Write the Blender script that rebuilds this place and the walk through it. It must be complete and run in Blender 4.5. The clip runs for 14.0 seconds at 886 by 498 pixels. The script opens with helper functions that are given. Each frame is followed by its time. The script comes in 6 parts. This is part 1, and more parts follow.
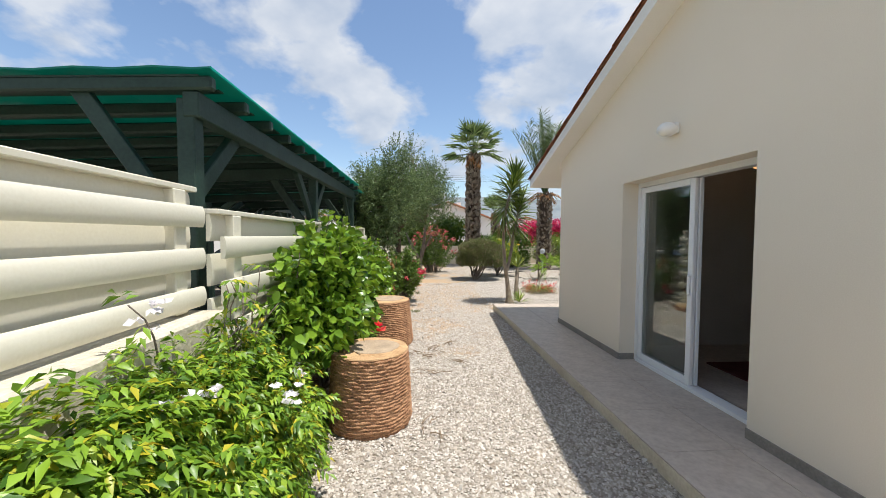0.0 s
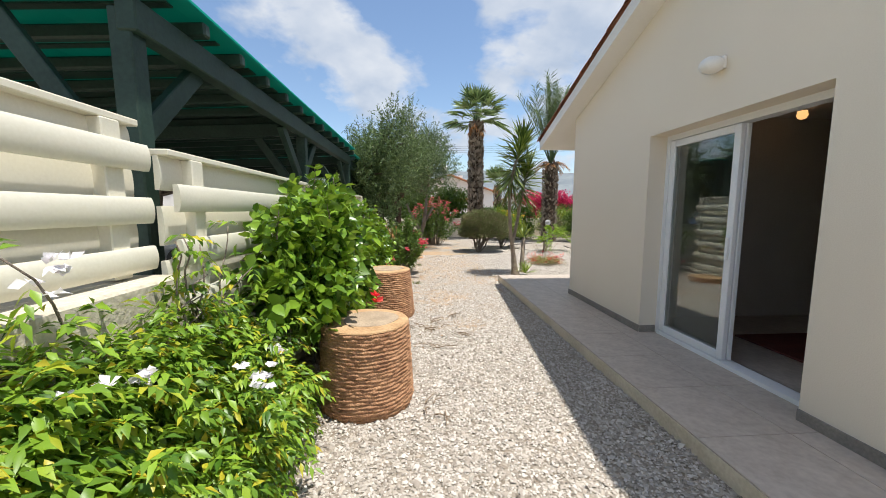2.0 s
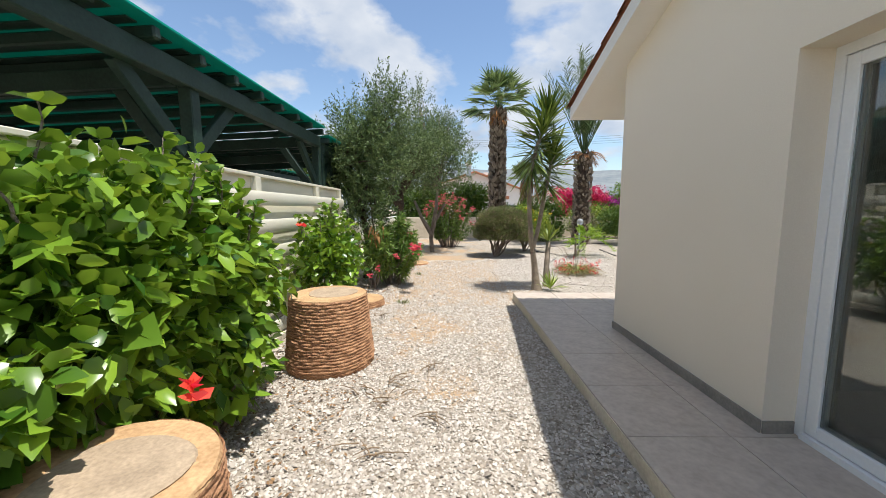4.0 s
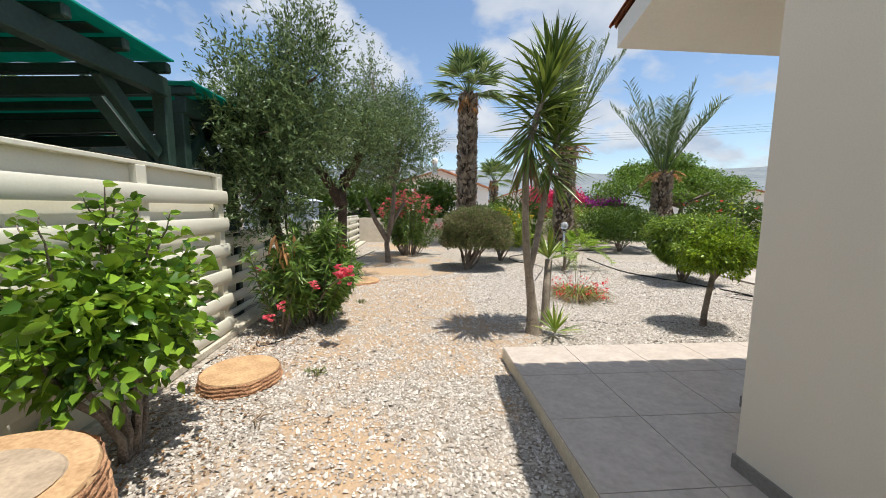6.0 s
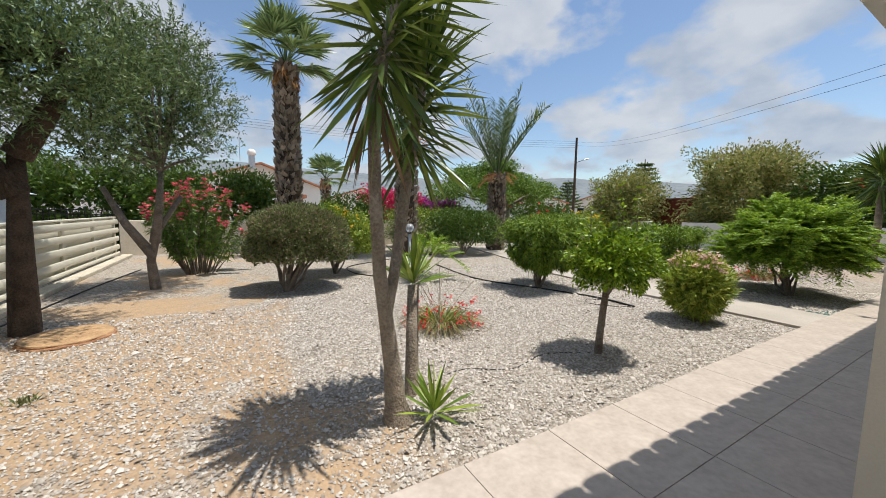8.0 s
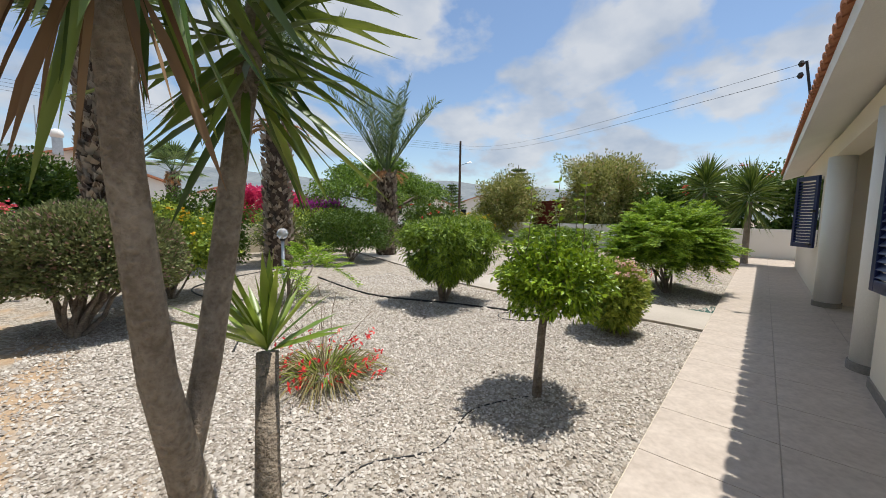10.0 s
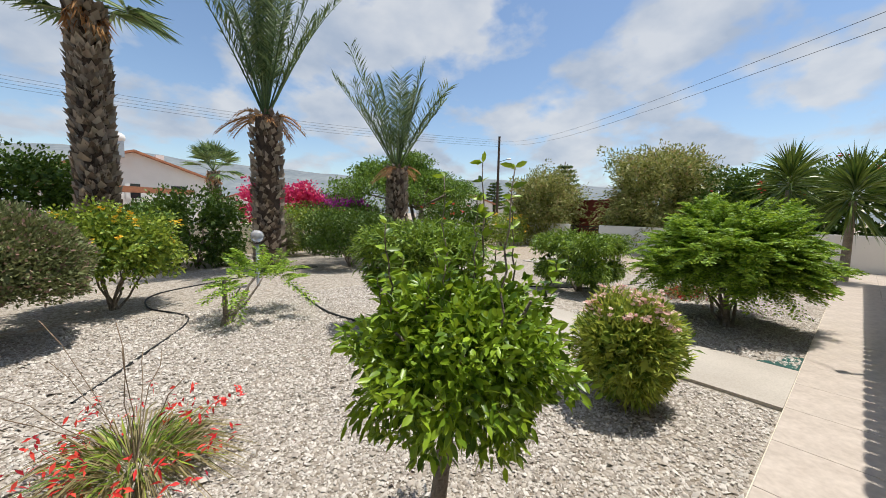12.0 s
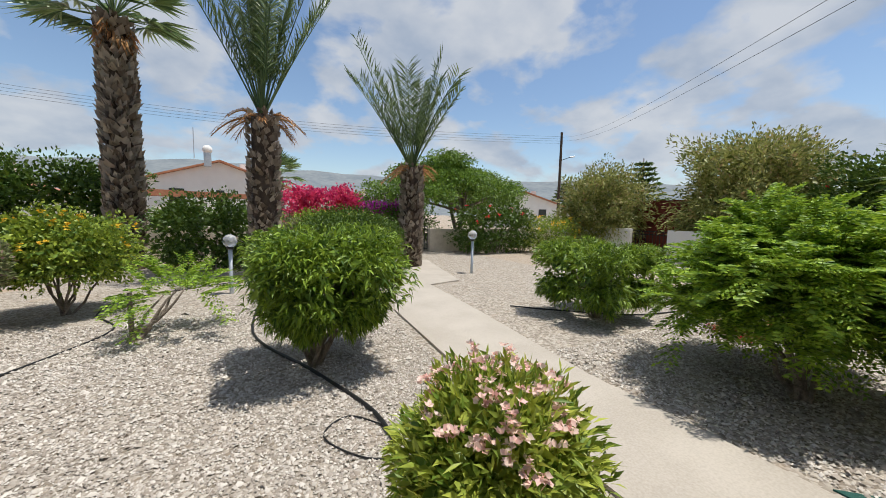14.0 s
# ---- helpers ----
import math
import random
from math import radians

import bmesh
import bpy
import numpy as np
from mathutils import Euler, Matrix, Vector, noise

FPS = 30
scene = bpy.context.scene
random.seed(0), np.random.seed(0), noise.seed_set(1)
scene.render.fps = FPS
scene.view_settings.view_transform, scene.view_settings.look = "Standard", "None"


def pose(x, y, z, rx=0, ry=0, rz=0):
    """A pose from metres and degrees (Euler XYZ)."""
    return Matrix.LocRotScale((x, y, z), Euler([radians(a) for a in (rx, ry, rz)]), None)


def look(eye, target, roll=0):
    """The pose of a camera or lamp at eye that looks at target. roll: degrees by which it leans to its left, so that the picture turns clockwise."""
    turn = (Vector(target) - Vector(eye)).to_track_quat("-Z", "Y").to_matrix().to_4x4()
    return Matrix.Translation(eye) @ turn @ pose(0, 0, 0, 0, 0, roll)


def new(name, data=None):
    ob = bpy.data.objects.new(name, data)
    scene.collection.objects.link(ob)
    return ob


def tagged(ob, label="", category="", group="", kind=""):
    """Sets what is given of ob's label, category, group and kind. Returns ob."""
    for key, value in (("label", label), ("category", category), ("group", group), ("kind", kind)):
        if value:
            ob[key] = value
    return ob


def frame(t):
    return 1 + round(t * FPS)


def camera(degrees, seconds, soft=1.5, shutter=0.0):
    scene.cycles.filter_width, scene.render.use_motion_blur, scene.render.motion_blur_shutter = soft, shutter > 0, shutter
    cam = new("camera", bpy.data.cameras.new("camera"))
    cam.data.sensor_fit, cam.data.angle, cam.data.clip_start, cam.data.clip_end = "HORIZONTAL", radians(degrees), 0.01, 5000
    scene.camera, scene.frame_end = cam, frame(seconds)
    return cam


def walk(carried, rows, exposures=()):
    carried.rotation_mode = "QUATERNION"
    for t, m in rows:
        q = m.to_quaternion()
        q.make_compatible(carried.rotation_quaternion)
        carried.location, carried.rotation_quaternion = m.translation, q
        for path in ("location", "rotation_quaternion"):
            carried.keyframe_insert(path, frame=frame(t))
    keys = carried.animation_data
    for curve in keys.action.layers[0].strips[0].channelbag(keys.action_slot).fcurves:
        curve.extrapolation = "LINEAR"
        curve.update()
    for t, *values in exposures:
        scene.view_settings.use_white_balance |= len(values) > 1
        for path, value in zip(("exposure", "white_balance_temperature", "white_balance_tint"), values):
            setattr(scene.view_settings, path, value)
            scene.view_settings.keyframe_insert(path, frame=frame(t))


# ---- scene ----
cam = camera(101.9, 14.0, soft=0.9)
PATH = [
    (0, (-0.51, -1.566, 1.618), (-0.368, 0.427, 1.541), 0.4),
    (0.5, (-0.539, -1.669, 1.58), (-0.399, 0.321, 1.438), 0.5),
    (1, (-0.579, -1.563, 1.552), (-0.443, 0.423, 1.368), 0.4),
    (1.5, (-0.623, -1.443, 1.477), (-0.495, 0.543, 1.279), 0.2),
    (2, (-0.504, -1.148, 1.473), (-0.37, 0.836, 1.257), 0.1),
    (2.5, (-0.427, -0.7, 1.449), (-0.3, 1.284, 1.223), 0.1),
    (2.7, (-0.371, -0.529, 1.428), (-0.251, 1.456, 1.216), -0.1),
    (5, (0.314, 1.671, 1.416), (0.213, 3.655, 1.189), 0.4),
    (5.5, (0.309, 2.287, 1.409), (0.316, 4.274, 1.186), 0.5),
    (6, (0.29, 2.886, 1.438), (0.454, 4.867, 1.215), 0.6),
    (6.5, (0.425, 3.404, 1.449), (0.754, 5.365, 1.229), 0.4),
    (7, (0.514, 3.923, 1.428), (1.072, 5.832, 1.215), 0.7),
    (7.5, (0.676, 4.37, 1.399), (1.491, 6.185, 1.192), 0.6),
    (8, (0.792, 4.763, 1.38), (1.8, 6.479, 1.179), 0.9),
    (8.5, (0.824, 5.17, 1.38), (2.096, 6.701, 1.186), 1.0),
    (9, (0.934, 5.458, 1.369), (2.39, 6.816, 1.181), 1.1),
    (9.2, (0.979, 5.582, 1.376), (2.487, 6.882, 1.189), 1.0),
    (11.3, (2.47, 5.786, 1.419), (3.849, 7.224, 1.239), 1.1),
    (11.5, (2.636, 5.807, 1.422), (3.991, 7.267, 1.242), 1.2),
    (12, (3.006, 5.914, 1.47), (4.306, 7.422, 1.273), 1.3),
    (12.5, (3.5, 5.9, 1.47), (4.737, 7.46, 1.281), 1.3),
    (13, (3.9, 5.882, 1.484), (5.043, 7.512, 1.29), 1.4),
    (13.5, (4.44, 5.914, 1.492), (5.499, 7.601, 1.307), 1.2),
    (14, (4.942, 5.933, 1.501), (5.907, 7.674, 1.312), 1.2),
]

walk(cam, [(t, look(eye, target, roll)) for t, eye, target, roll in PATH], [(0, 0.38), (5, 0.44), (6.5, 0.3), (8.5, 0.1), (11.5, 0.17), (14, 0.04)])

# ---- world and sun ----
SUN_DIR = Vector((0.25, -0.12, 1.0)).normalized()  # towards the sun
ELEV = math.asin(SUN_DIR.z)
AZIM = math.atan2(SUN_DIR.x, SUN_DIR.y)
world = bpy.data.worlds.new("world")
scene.world = world
world.use_nodes = True
wn, wl = world.node_tree.nodes, world.node_tree.links
wn.clear()
sky = wn.new("ShaderNodeTexSky")
sky.sky_type, sky.sun_disc = "NISHITA", False
sky.sun_elevation, sky.sun_rotation = ELEV, AZIM
sky.air_density, sky.dust_density, sky.ozone_density = 1.1, 0.4, 2.2
tc = wn.new("ShaderNodeTexCoord")
# clouds lie on a level sheet, so that they flatten towards the horizon
sx = wn.new("ShaderNodeSeparateXYZ")
wl.new(tc.outputs["Generated"], sx.inputs[0])
lift = wn.new("ShaderNodeMath")
lift.operation = "ADD"
lift.inputs[1].default_value = 0.42
wl.new(sx.outputs["Z"], lift.inputs[0])
flat = wn.new("ShaderNodeVectorMath")
flat.operation = "DIVIDE"
spread = wn.new("ShaderNodeCombineXYZ")
for k in range(3):
    wl.new(lift.outputs[0], spread.inputs[k])
wl.new(tc.outputs["Generated"], flat.inputs[0])
wl.new(spread.outputs[0], flat.inputs[1])
mp = wn.new("ShaderNodeMapping")
mp.inputs["Location"].default_value = (0.35, 2.2, 0.3)
wl.new(flat.outputs[0], mp.inputs["Vector"])
cn = wn.new("ShaderNodeTexNoise")
cn.inputs["Scale"].default_value, cn.inputs["Detail"].default_value, cn.inputs["Roughness"].default_value = 2.9, 11, 0.52
cn.inputs["Distortion"].default_value = 0.12
wl.new(mp.outputs[0], cn.inputs["Vector"])
cr = wn.new("ShaderNodeValToRGB")
cr.color_ramp.elements[0].position, cr.color_ramp.elements[1].position = 0.455, 0.545
wl.new(cn.outputs["Fac"], cr.inputs[0])
cn2 = wn.new("ShaderNodeTexNoise")
cn2.inputs["Scale"].default_value, cn2.inputs["Detail"].default_value = 5.5, 7
wl.new(mp.outputs[0], cn2.inputs["Vector"])
shade = wn.new("ShaderNodeValToRGB")
shade.color_ramp.elements[0].position, shade.color_ramp.elements[1].position = 0.32, 0.66
shade.color_ramp.elements[0].color, shade.color_ramp.elements[1].color = (2.9, 3.4, 4.2, 1), (4.7, 4.9, 5.2, 1)
wl.new(cn2.outputs["Fac"], shade.inputs[0])
cmul = wn.new("ShaderNodeMath")
cmul.operation = "MULTIPLY"
cmul.inputs[1].default_value = 0.9
wl.new(cr.outputs[0], cmul.inputs[0])
cmix = wn.new("ShaderNodeMixRGB")
wl.new(cmul.outputs[0], cmix.inputs[0])
wl.new(sky.outputs[0], cmix.inputs[1])
wl.new(shade.outputs[0], cmix.inputs[2])
bg = wn.new("ShaderNodeBackground")
bg.inputs["Strength"].default_value = 0.13
wl.new(cmix.outputs[0], bg.inputs["Color"])
wo = wn.new("ShaderNodeOutputWorld")
wl.new(bg.outputs[0], wo.inputs[0])

sun_data = bpy.data.lights.new("sun", "SUN")
sun_data.energy, sun_data.angle, sun_data.color = 4.4, radians(0.53), (1.0, 0.965, 0.905)
sun = new("sun", sun_data)
sun.matrix_world = look(SUN_DIR * 50, (0, 0, 0))

# ---- materials ----
def nodes_of(name):
    m = bpy.data.materials.new(name)
    m.use_nodes = True
    nt = m.node_tree
    return m, nt.nodes, nt.links, nt.nodes["Principled BSDF"]


def surface(name, c1, c2, rough=0.7, scale=3.0, fine=60.0, bump=0.15, metal=0.0, dist=0.01, spec=0.4, wave=None):
    """Two colours mixed by a coarse and a fine noise, with relief from the fine one."""
    m, n, l, b = nodes_of(name)
    tc_ = n.new("ShaderNodeTexCoord")
    a = n.new("ShaderNodeTexNoise")
    a.inputs["Scale"].default_value, a.inputs["Detail"].default_value = scale, 5
    f = n.new("ShaderNodeTexNoise")
    f.inputs["Scale"].default_value, f.inputs["Detail"].default_value = fine, 4
    l.new(tc_.outputs["Object"], a.inputs["Vector"])
    l.new(tc_.outputs["Object"], f.inputs["Vector"])
    mx = n.new("ShaderNodeMath")
    mx.operation = "MULTIPLY_ADD"
    mx.inputs[1].default_value, mx.inputs[2].default_value = 0.5, -0.0
    l.new(f.outputs["Fac"], mx.inputs[0])
    ad = n.new("ShaderNodeMath")
    ad.operation = "MULTIPLY_ADD"
    ad.inputs[1].default_value = 0.5
    l.new(a.outputs["Fac"], ad.inputs[0])
    l.new(mx.outputs[0], ad.inputs[2])
    r = n.new("ShaderNodeValToRGB")
    r.color_ramp.elements[0].position, r.color_ramp.elements[1].position = 0.36, 0.64
    r.color_ramp.elements[0].color, r.color_ramp.elements[1].color = (*c1, 1), (*c2, 1)
    l.new(ad.outputs[0], r.inputs[0])
    l.new(r.outputs[0], b.inputs["Base Color"])
    b.inputs["Roughness"].default_value, b.inputs["Metallic"].default_value = rough, metal
    b.inputs["Specular IOR Level"].default_value = spec
    bp = n.new("ShaderNodeBump")
    bp.inputs["Strength"].default_value, bp.inputs["Distance"].default_value = bump, dist
    l.new(f.outputs["Fac"], bp.inputs["Height"])
    l.new(bp.outputs[0], b.inputs["Normal"])
    return m


def leafy(name, c1, c2, rough=0.45, through_light=0.35, c3=None):
    """Leaf: colour varies from leaf to leaf, with some light coming through."""
    m, n, l, b = nodes_of(name)
    g = n.new("ShaderNodeNewGeometry")
    r = n.new("ShaderNodeValToRGB")
    r.color_ramp.elements[0].color, r.color_ramp.elements[1].color = (*c1, 1), (*c2, 1)
    if c3:
        r.color_ramp.elements[1].position = 0.82
        e = r.color_ramp.elements.new(0.97)
        e.color = (*c3, 1)
    l.new(g.outputs["Random Per Island"], r.inputs[0])
    l.new(r.outputs[0], b.inputs["Base Color"])
    b.inputs["Roughness"].default_value = rough
    b.inputs["Specular IOR Level"].default_value = 0.35
    t = n.new("ShaderNodeBsdfTranslucent")
    hs = n.new("ShaderNodeHueSaturation")
    hs.inputs["Hue"].default_value, hs.inputs["Value"].default_value = 0.475, 1.8
    l.new(r.outputs[0], hs.inputs["Color"])
    l.new(hs.outputs[0], t.inputs["Color"])
    mix = n.new("ShaderNodeMixShader")
    mix.inputs[0].default_value = through_light * 0.6
    l.new(b.outputs[0], mix.inputs[1])
    l.new(t.outputs[0], mix.inputs[2])
    l.new(mix.outputs[0], n["Material Output"].inputs[0])
    return m


M_RENDER = surface("cream_render", (0.75, 0.67, 0.55), (0.81, 0.73, 0.61), 0.9, 0.7, 140, 0.25, dist=0.004, spec=0.2)
M_WHITE = surface("white_paint", (0.74, 0.72, 0.68), (0.82, 0.80, 0.76), 0.75, 1.2, 90, 0.12, dist=0.004, spec=0.25)
M_ALU = surface("white_aluminium", (0.78, 0.79, 0.80), (0.84, 0.84, 0.84), 0.35, 2, 50, 0.02)
M_SKIRT = surface("grey_skirting", (0.20, 0.18, 0.16), (0.30, 0.27, 0.24), 0.55, 6, 60, 0.05)
M_TILE = surface("terrace_tile", (0.42, 0.35, 0.29), (0.56, 0.48, 0.405), 0.5, 5.5, 24, 0.04, dist=0.003)
M_GROUT = surface("grout", (0.38, 0.325, 0.27), (0.48, 0.42, 0.36), 0.9, 5, 80, 0.2)
M_KERB = surface("kerb_render", (0.58, 0.50, 0.38), (0.74, 0.66, 0.53), 0.9, 3.5, 45, 0.4, dist=0.01)
M_PATH = surface("path_concrete", (0.38, 0.335, 0.28), (0.49, 0.44, 0.375), 0.85, 2.0, 70, 0.25, dist=0.006)
M_FENCE = surface("cream_fence", (0.67, 0.635, 0.515), (0.73, 0.70, 0.585), 0.42, 1.5, 70, 0.04, dist=0.003)
M_LEDGE = surface("old_wall", (0.44, 0.39, 0.30), (0.66, 0.60, 0.48), 0.92, 5, 40, 0.5, dist=0.012)
M_GREEN_WOOD = surface("dark_green_timber", (0.008, 0.026, 0.018), (0.022, 0.05, 0.036), 0.55, 4, 40, 0.2, dist=0.006)
M_ROOFTILE = surface("terracotta_tile", (0.34, 0.13, 0.07), (0.52, 0.24, 0.13), 0.85, 4, 40, 0.3)
M_BLUE = surface("navy_paint", (0.006, 0.012, 0.06), (0.012, 0.022, 0.09), 0.35, 4, 40, 0.08)
M_BLACK = surface("black_metal", (0.01, 0.01, 0.01), (0.025, 0.025, 0.025), 0.4, 8, 60, 0.05)
M_GALV = surface("galvanised", (0.42, 0.44, 0.46), (0.56, 0.58, 0.60), 0.4, 8, 60, 0.05, metal=0.7)
M_HOSE = surface("black_hose", (0.008, 0.008, 0.008), (0.02, 0.02, 0.02), 0.5, 10, 80, 0.1)
M_SAWN = surface("sawn_wood", (0.36, 0.21, 0.10), (0.58, 0.38, 0.20), 0.85, 7, 60, 0.5, dist=0.01)
M_FIBRE = surface("palm_fibre", (0.26, 0.125, 0.065), (0.52, 0.29, 0.155), 0.95, 10, 90, 0.6, dist=0.02)
M_BARK = surface("grey_bark", (0.13, 0.10, 0.075), (0.30, 0.25, 0.20), 0.95, 9, 60, 0.9, dist=0.02)
M_YUCCA_BARK = surface("yucca_bark", (0.21, 0.165, 0.12), (0.40, 0.33, 0.255), 0.95, 9, 60, 0.9, dist=0.02)
M_DARK_BARK = surface("dark_bark", (0.045, 0.03, 0.02), (0.12, 0.085, 0.06), 0.95, 9, 60, 0.9, dist=0.02)
M_BOOT = leafy("palm_boot", (0.14, 0.10, 0.07), (0.48, 0.41, 0.33), 0.9, 0.0)
M_LITTER = leafy("dead_leaf", (0.16, 0.09, 0.045), (0.36, 0.23, 0.12), 0.9, 0.1)
M_DRY = leafy("dry_frond", (0.30, 0.14, 0.05), (0.52, 0.30, 0.13), 0.9, 0.2)
M_HEART = surface("weathered_end_grain", (0.29, 0.22, 0.15), (0.46, 0.35, 0.24), 0.9, 9, 70, 0.5, dist=0.008)
M_TWIG = surface("dry_twig", (0.16, 0.11, 0.07), (0.32, 0.24, 0.16), 0.95, 20, 80, 0.5)
M_ROOM = surface("room_wall", (0.58, 0.54, 0.48), (0.64, 0.60, 0.54), 0.9, 2, 50, 0.05)
M_RUG = surface("red_rug", (0.09, 0.02, 0.016), (0.17, 0.045, 0.035), 0.95, 8, 120, 0.5)
M_CAR = surface("silver_car_paint", (0.35, 0.39, 0.43), (0.40, 0.44, 0.48), 0.25, 3, 50, 0.0, metal=0.5)
M_NET = surface("green_mesh", (0.008, 0.055, 0.045), (0.02, 0.10, 0.08), 0.8, 10, 200, 0.4)
# distance haze is painted into this pale blue-grey hill colour
M_HAZED_HILL = surface("hazed_hill", (0.15, 0.175, 0.195), (0.23, 0.25, 0.255), 1.0, 0.012, 0.06, 0.0, spec=0.0)
M_SHED = surface("pale_blue_panel", (0.50, 0.58, 0.66), (0.60, 0.67, 0.74), 0.6, 3, 40, 0.05)
M_REDWOOD = surface("red_stained_wood", (0.10, 0.015, 0.01), (0.18, 0.035, 0.02), 0.7, 5, 40, 0.2)
M_POT = surface("terracotta_pot", (0.30, 0.12, 0.06), (0.42, 0.19, 0.10), 0.85, 8, 50, 0.2)

L_HIB = leafy("hibiscus_leaf", (0.031, 0.095, 0.011), (0.244, 0.400, 0.036), 0.28, 0.35)
L_VINE = leafy("vine_leaf", (0.045, 0.12, 0.012), (0.25, 0.40, 0.035), 0.38, 0.35, (0.46, 0.40, 0.03))
L_OLEANDER = leafy("oleander_leaf", (0.059, 0.128, 0.026), (0.211, 0.316, 0.059), 0.4, 0.25)
L_OLIVE = leafy("olive_leaf", (0.032, 0.06, 0.018), (0.20, 0.285, 0.105), 0.42, 0.25)
L_DUSTY = leafy("grey_green_leaf", (0.085, 0.105, 0.04), (0.25, 0.285, 0.11), 0.6, 0.25, (0.36, 0.22, 0.19))
L_YUCCA = leafy("yucca_leaf", (0.042, 0.088, 0.017), (0.200, 0.270, 0.050), 0.32, 0.2)
L_ROUND = leafy("bright_leaf", (0.057, 0.124, 0.008), (0.319, 0.465, 0.034), 0.35, 0.35)
L_WILLOW = leafy("willow_leaf", (0.045, 0.105, 0.012), (0.28, 0.405, 0.045), 0.4, 0.3)
L_FEATHER = leafy("feathery_leaf", (0.075, 0.168, 0.016), (0.335, 0.490, 0.049), 0.5, 0.4)
L_HEDGE = leafy("hedge_leaf", (0.034, 0.081, 0.010), (0.109, 0.181, 0.022), 0.45, 0.25)
L_LANTANA = leafy("lantana_leaf", (0.060, 0.135, 0.016), (0.351, 0.429, 0.055), 0.45, 0.3)
L_PALM = leafy("palm_leaf", (0.054, 0.100, 0.035), (0.167, 0.234, 0.088), 0.4, 0.25)
L_FAN = leafy("fan_palm_leaf", (0.05, 0.10, 0.035), (0.24, 0.33, 0.12), 0.35, 0.3)
L_BOTTLE = leafy("yellow_green_leaf", (0.09, 0.12, 0.025), (0.36, 0.38, 0.11), 0.5, 0.3, (0.34, 0.26, 0.12))
L_YOUNG = leafy("young_yucca_leaf", (0.090, 0.165, 0.022), (0.293, 0.374, 0.055), 0.35, 0.25)
L_DWARF = leafy("dwarf_oleander_leaf", (0.094, 0.175, 0.020), (0.462, 0.513, 0.088), 0.45, 0.35)
L_TREE = leafy("tree_leaf", (0.045, 0.10, 0.014), (0.19, 0.32, 0.04), 0.45, 0.3)
L_PINK = leafy("pink_petal", (0.60, 0.06, 0.09), (0.78, 0.19, 0.20), 0.6, 0.3)
L_PALE = leafy("pale_pink_petal", (0.72, 0.46, 0.42), (0.86, 0.70, 0.60), 0.6, 0.3)
L_RED = leafy("red_petal", (0.65, 0.02, 0.015), (0.80, 0.10, 0.05), 0.6, 0.3)
L_WHITE = leafy("white_petal", (0.70, 0.66, 0.68), (0.85, 0.82, 0.84), 0.6, 0.3)
L_MAGENTA = leafy("magenta_petal", (0.45, 0.02, 0.09), (0.68, 0.07, 0.13), 0.7, 0.3)
L_PURPLE = leafy("purple_petal", (0.26, 0.02, 0.20), (0.42, 0.05, 0.32), 0.7, 0.3)
L_YELLOW = leafy("yellow_petal", (0.70, 0.42, 0.02), (0.80, 0.60, 0.06), 0.6, 0.3)
L_GRASS = leafy("reedy_stem", (0.16, 0.14, 0.05), (0.32, 0.26, 0.12), 0.7, 0.2)

m, n, l, b = nodes_of("gravel_ground")
M_GROUND = m
tc_ = n.new("ShaderNodeTexCoord")
vo = n.new("ShaderNodeTexVoronoi")
vo.inputs["Scale"].default_value = 38
l.new(tc_.outputs["Object"], vo.inputs["Vector"])
r1 = n.new("ShaderNodeValToRGB")
r1.color_ramp.elements[0].color, r1.color_ramp.elements[1].color = (0.21, 0.175, 0.135, 1), (0.50, 0.45, 0.385, 1)
sp = n.new("ShaderNodeSeparateColor")
l.new(vo.outputs["Color"], sp.inputs[0])
l.new(sp.outputs[0], r1.inputs[0])
at = n.new("ShaderNodeAttribute")
at.attribute_name = "soil"
no = n.new("ShaderNodeTexNoise")
no.inputs["Scale"].default_value, no.inputs["Detail"].default_value = 9, 6
l.new(tc_.outputs["Object"], no.inputs["Vector"])
soil = n.new("ShaderNodeValToRGB")
soil.color_ramp.elements[0].color, soil.color_ramp.elements[1].color = (0.36, 0.235, 0.135, 1), (0.52, 0.375, 0.235, 1)
l.new(no.outputs["Fac"], soil.inputs[0])
sm = n.new("ShaderNodeMath")
sm.operation = "MULTIPLY_ADD"
sm.inputs[1].default_value, sm.inputs[2].default_value = 0.7, -0.35
l.new(no.outputs["Fac"], sm.inputs[0])
sa = n.new("ShaderNodeMath")
sa.use_clamp = True
l.new(at.outputs["Fac"], sa.inputs[0])
l.new(sm.outputs[0], sa.inputs[1])
gm = n.new("ShaderNodeMixRGB")
l.new(sa.outputs[0], gm.inputs[0])
l.new(r1.outputs[0], gm.inputs[1])
l.new(soil.outputs[0], gm.inputs[2])
l.new(gm.outputs[0], b.inputs["Base Color"])
b.inputs["Roughness"].default_value = 0.95
b.inputs["Specular IOR Level"].default_value = 0.15
bp = n.new("ShaderNodeBump")
bp.inputs["Strength"].default_value, bp.inputs["Distance"].default_value = 0.9, 0.012
bp.invert = True
l.new(vo.outputs["Distance"], bp.inputs["Height"])
l.new(bp.outputs[0], b.inputs["Normal"])

M_STONE = leafy("gravel_stone", (0.28, 0.235, 0.19), (0.64, 0.59, 0.525), 0.85, 0.0)

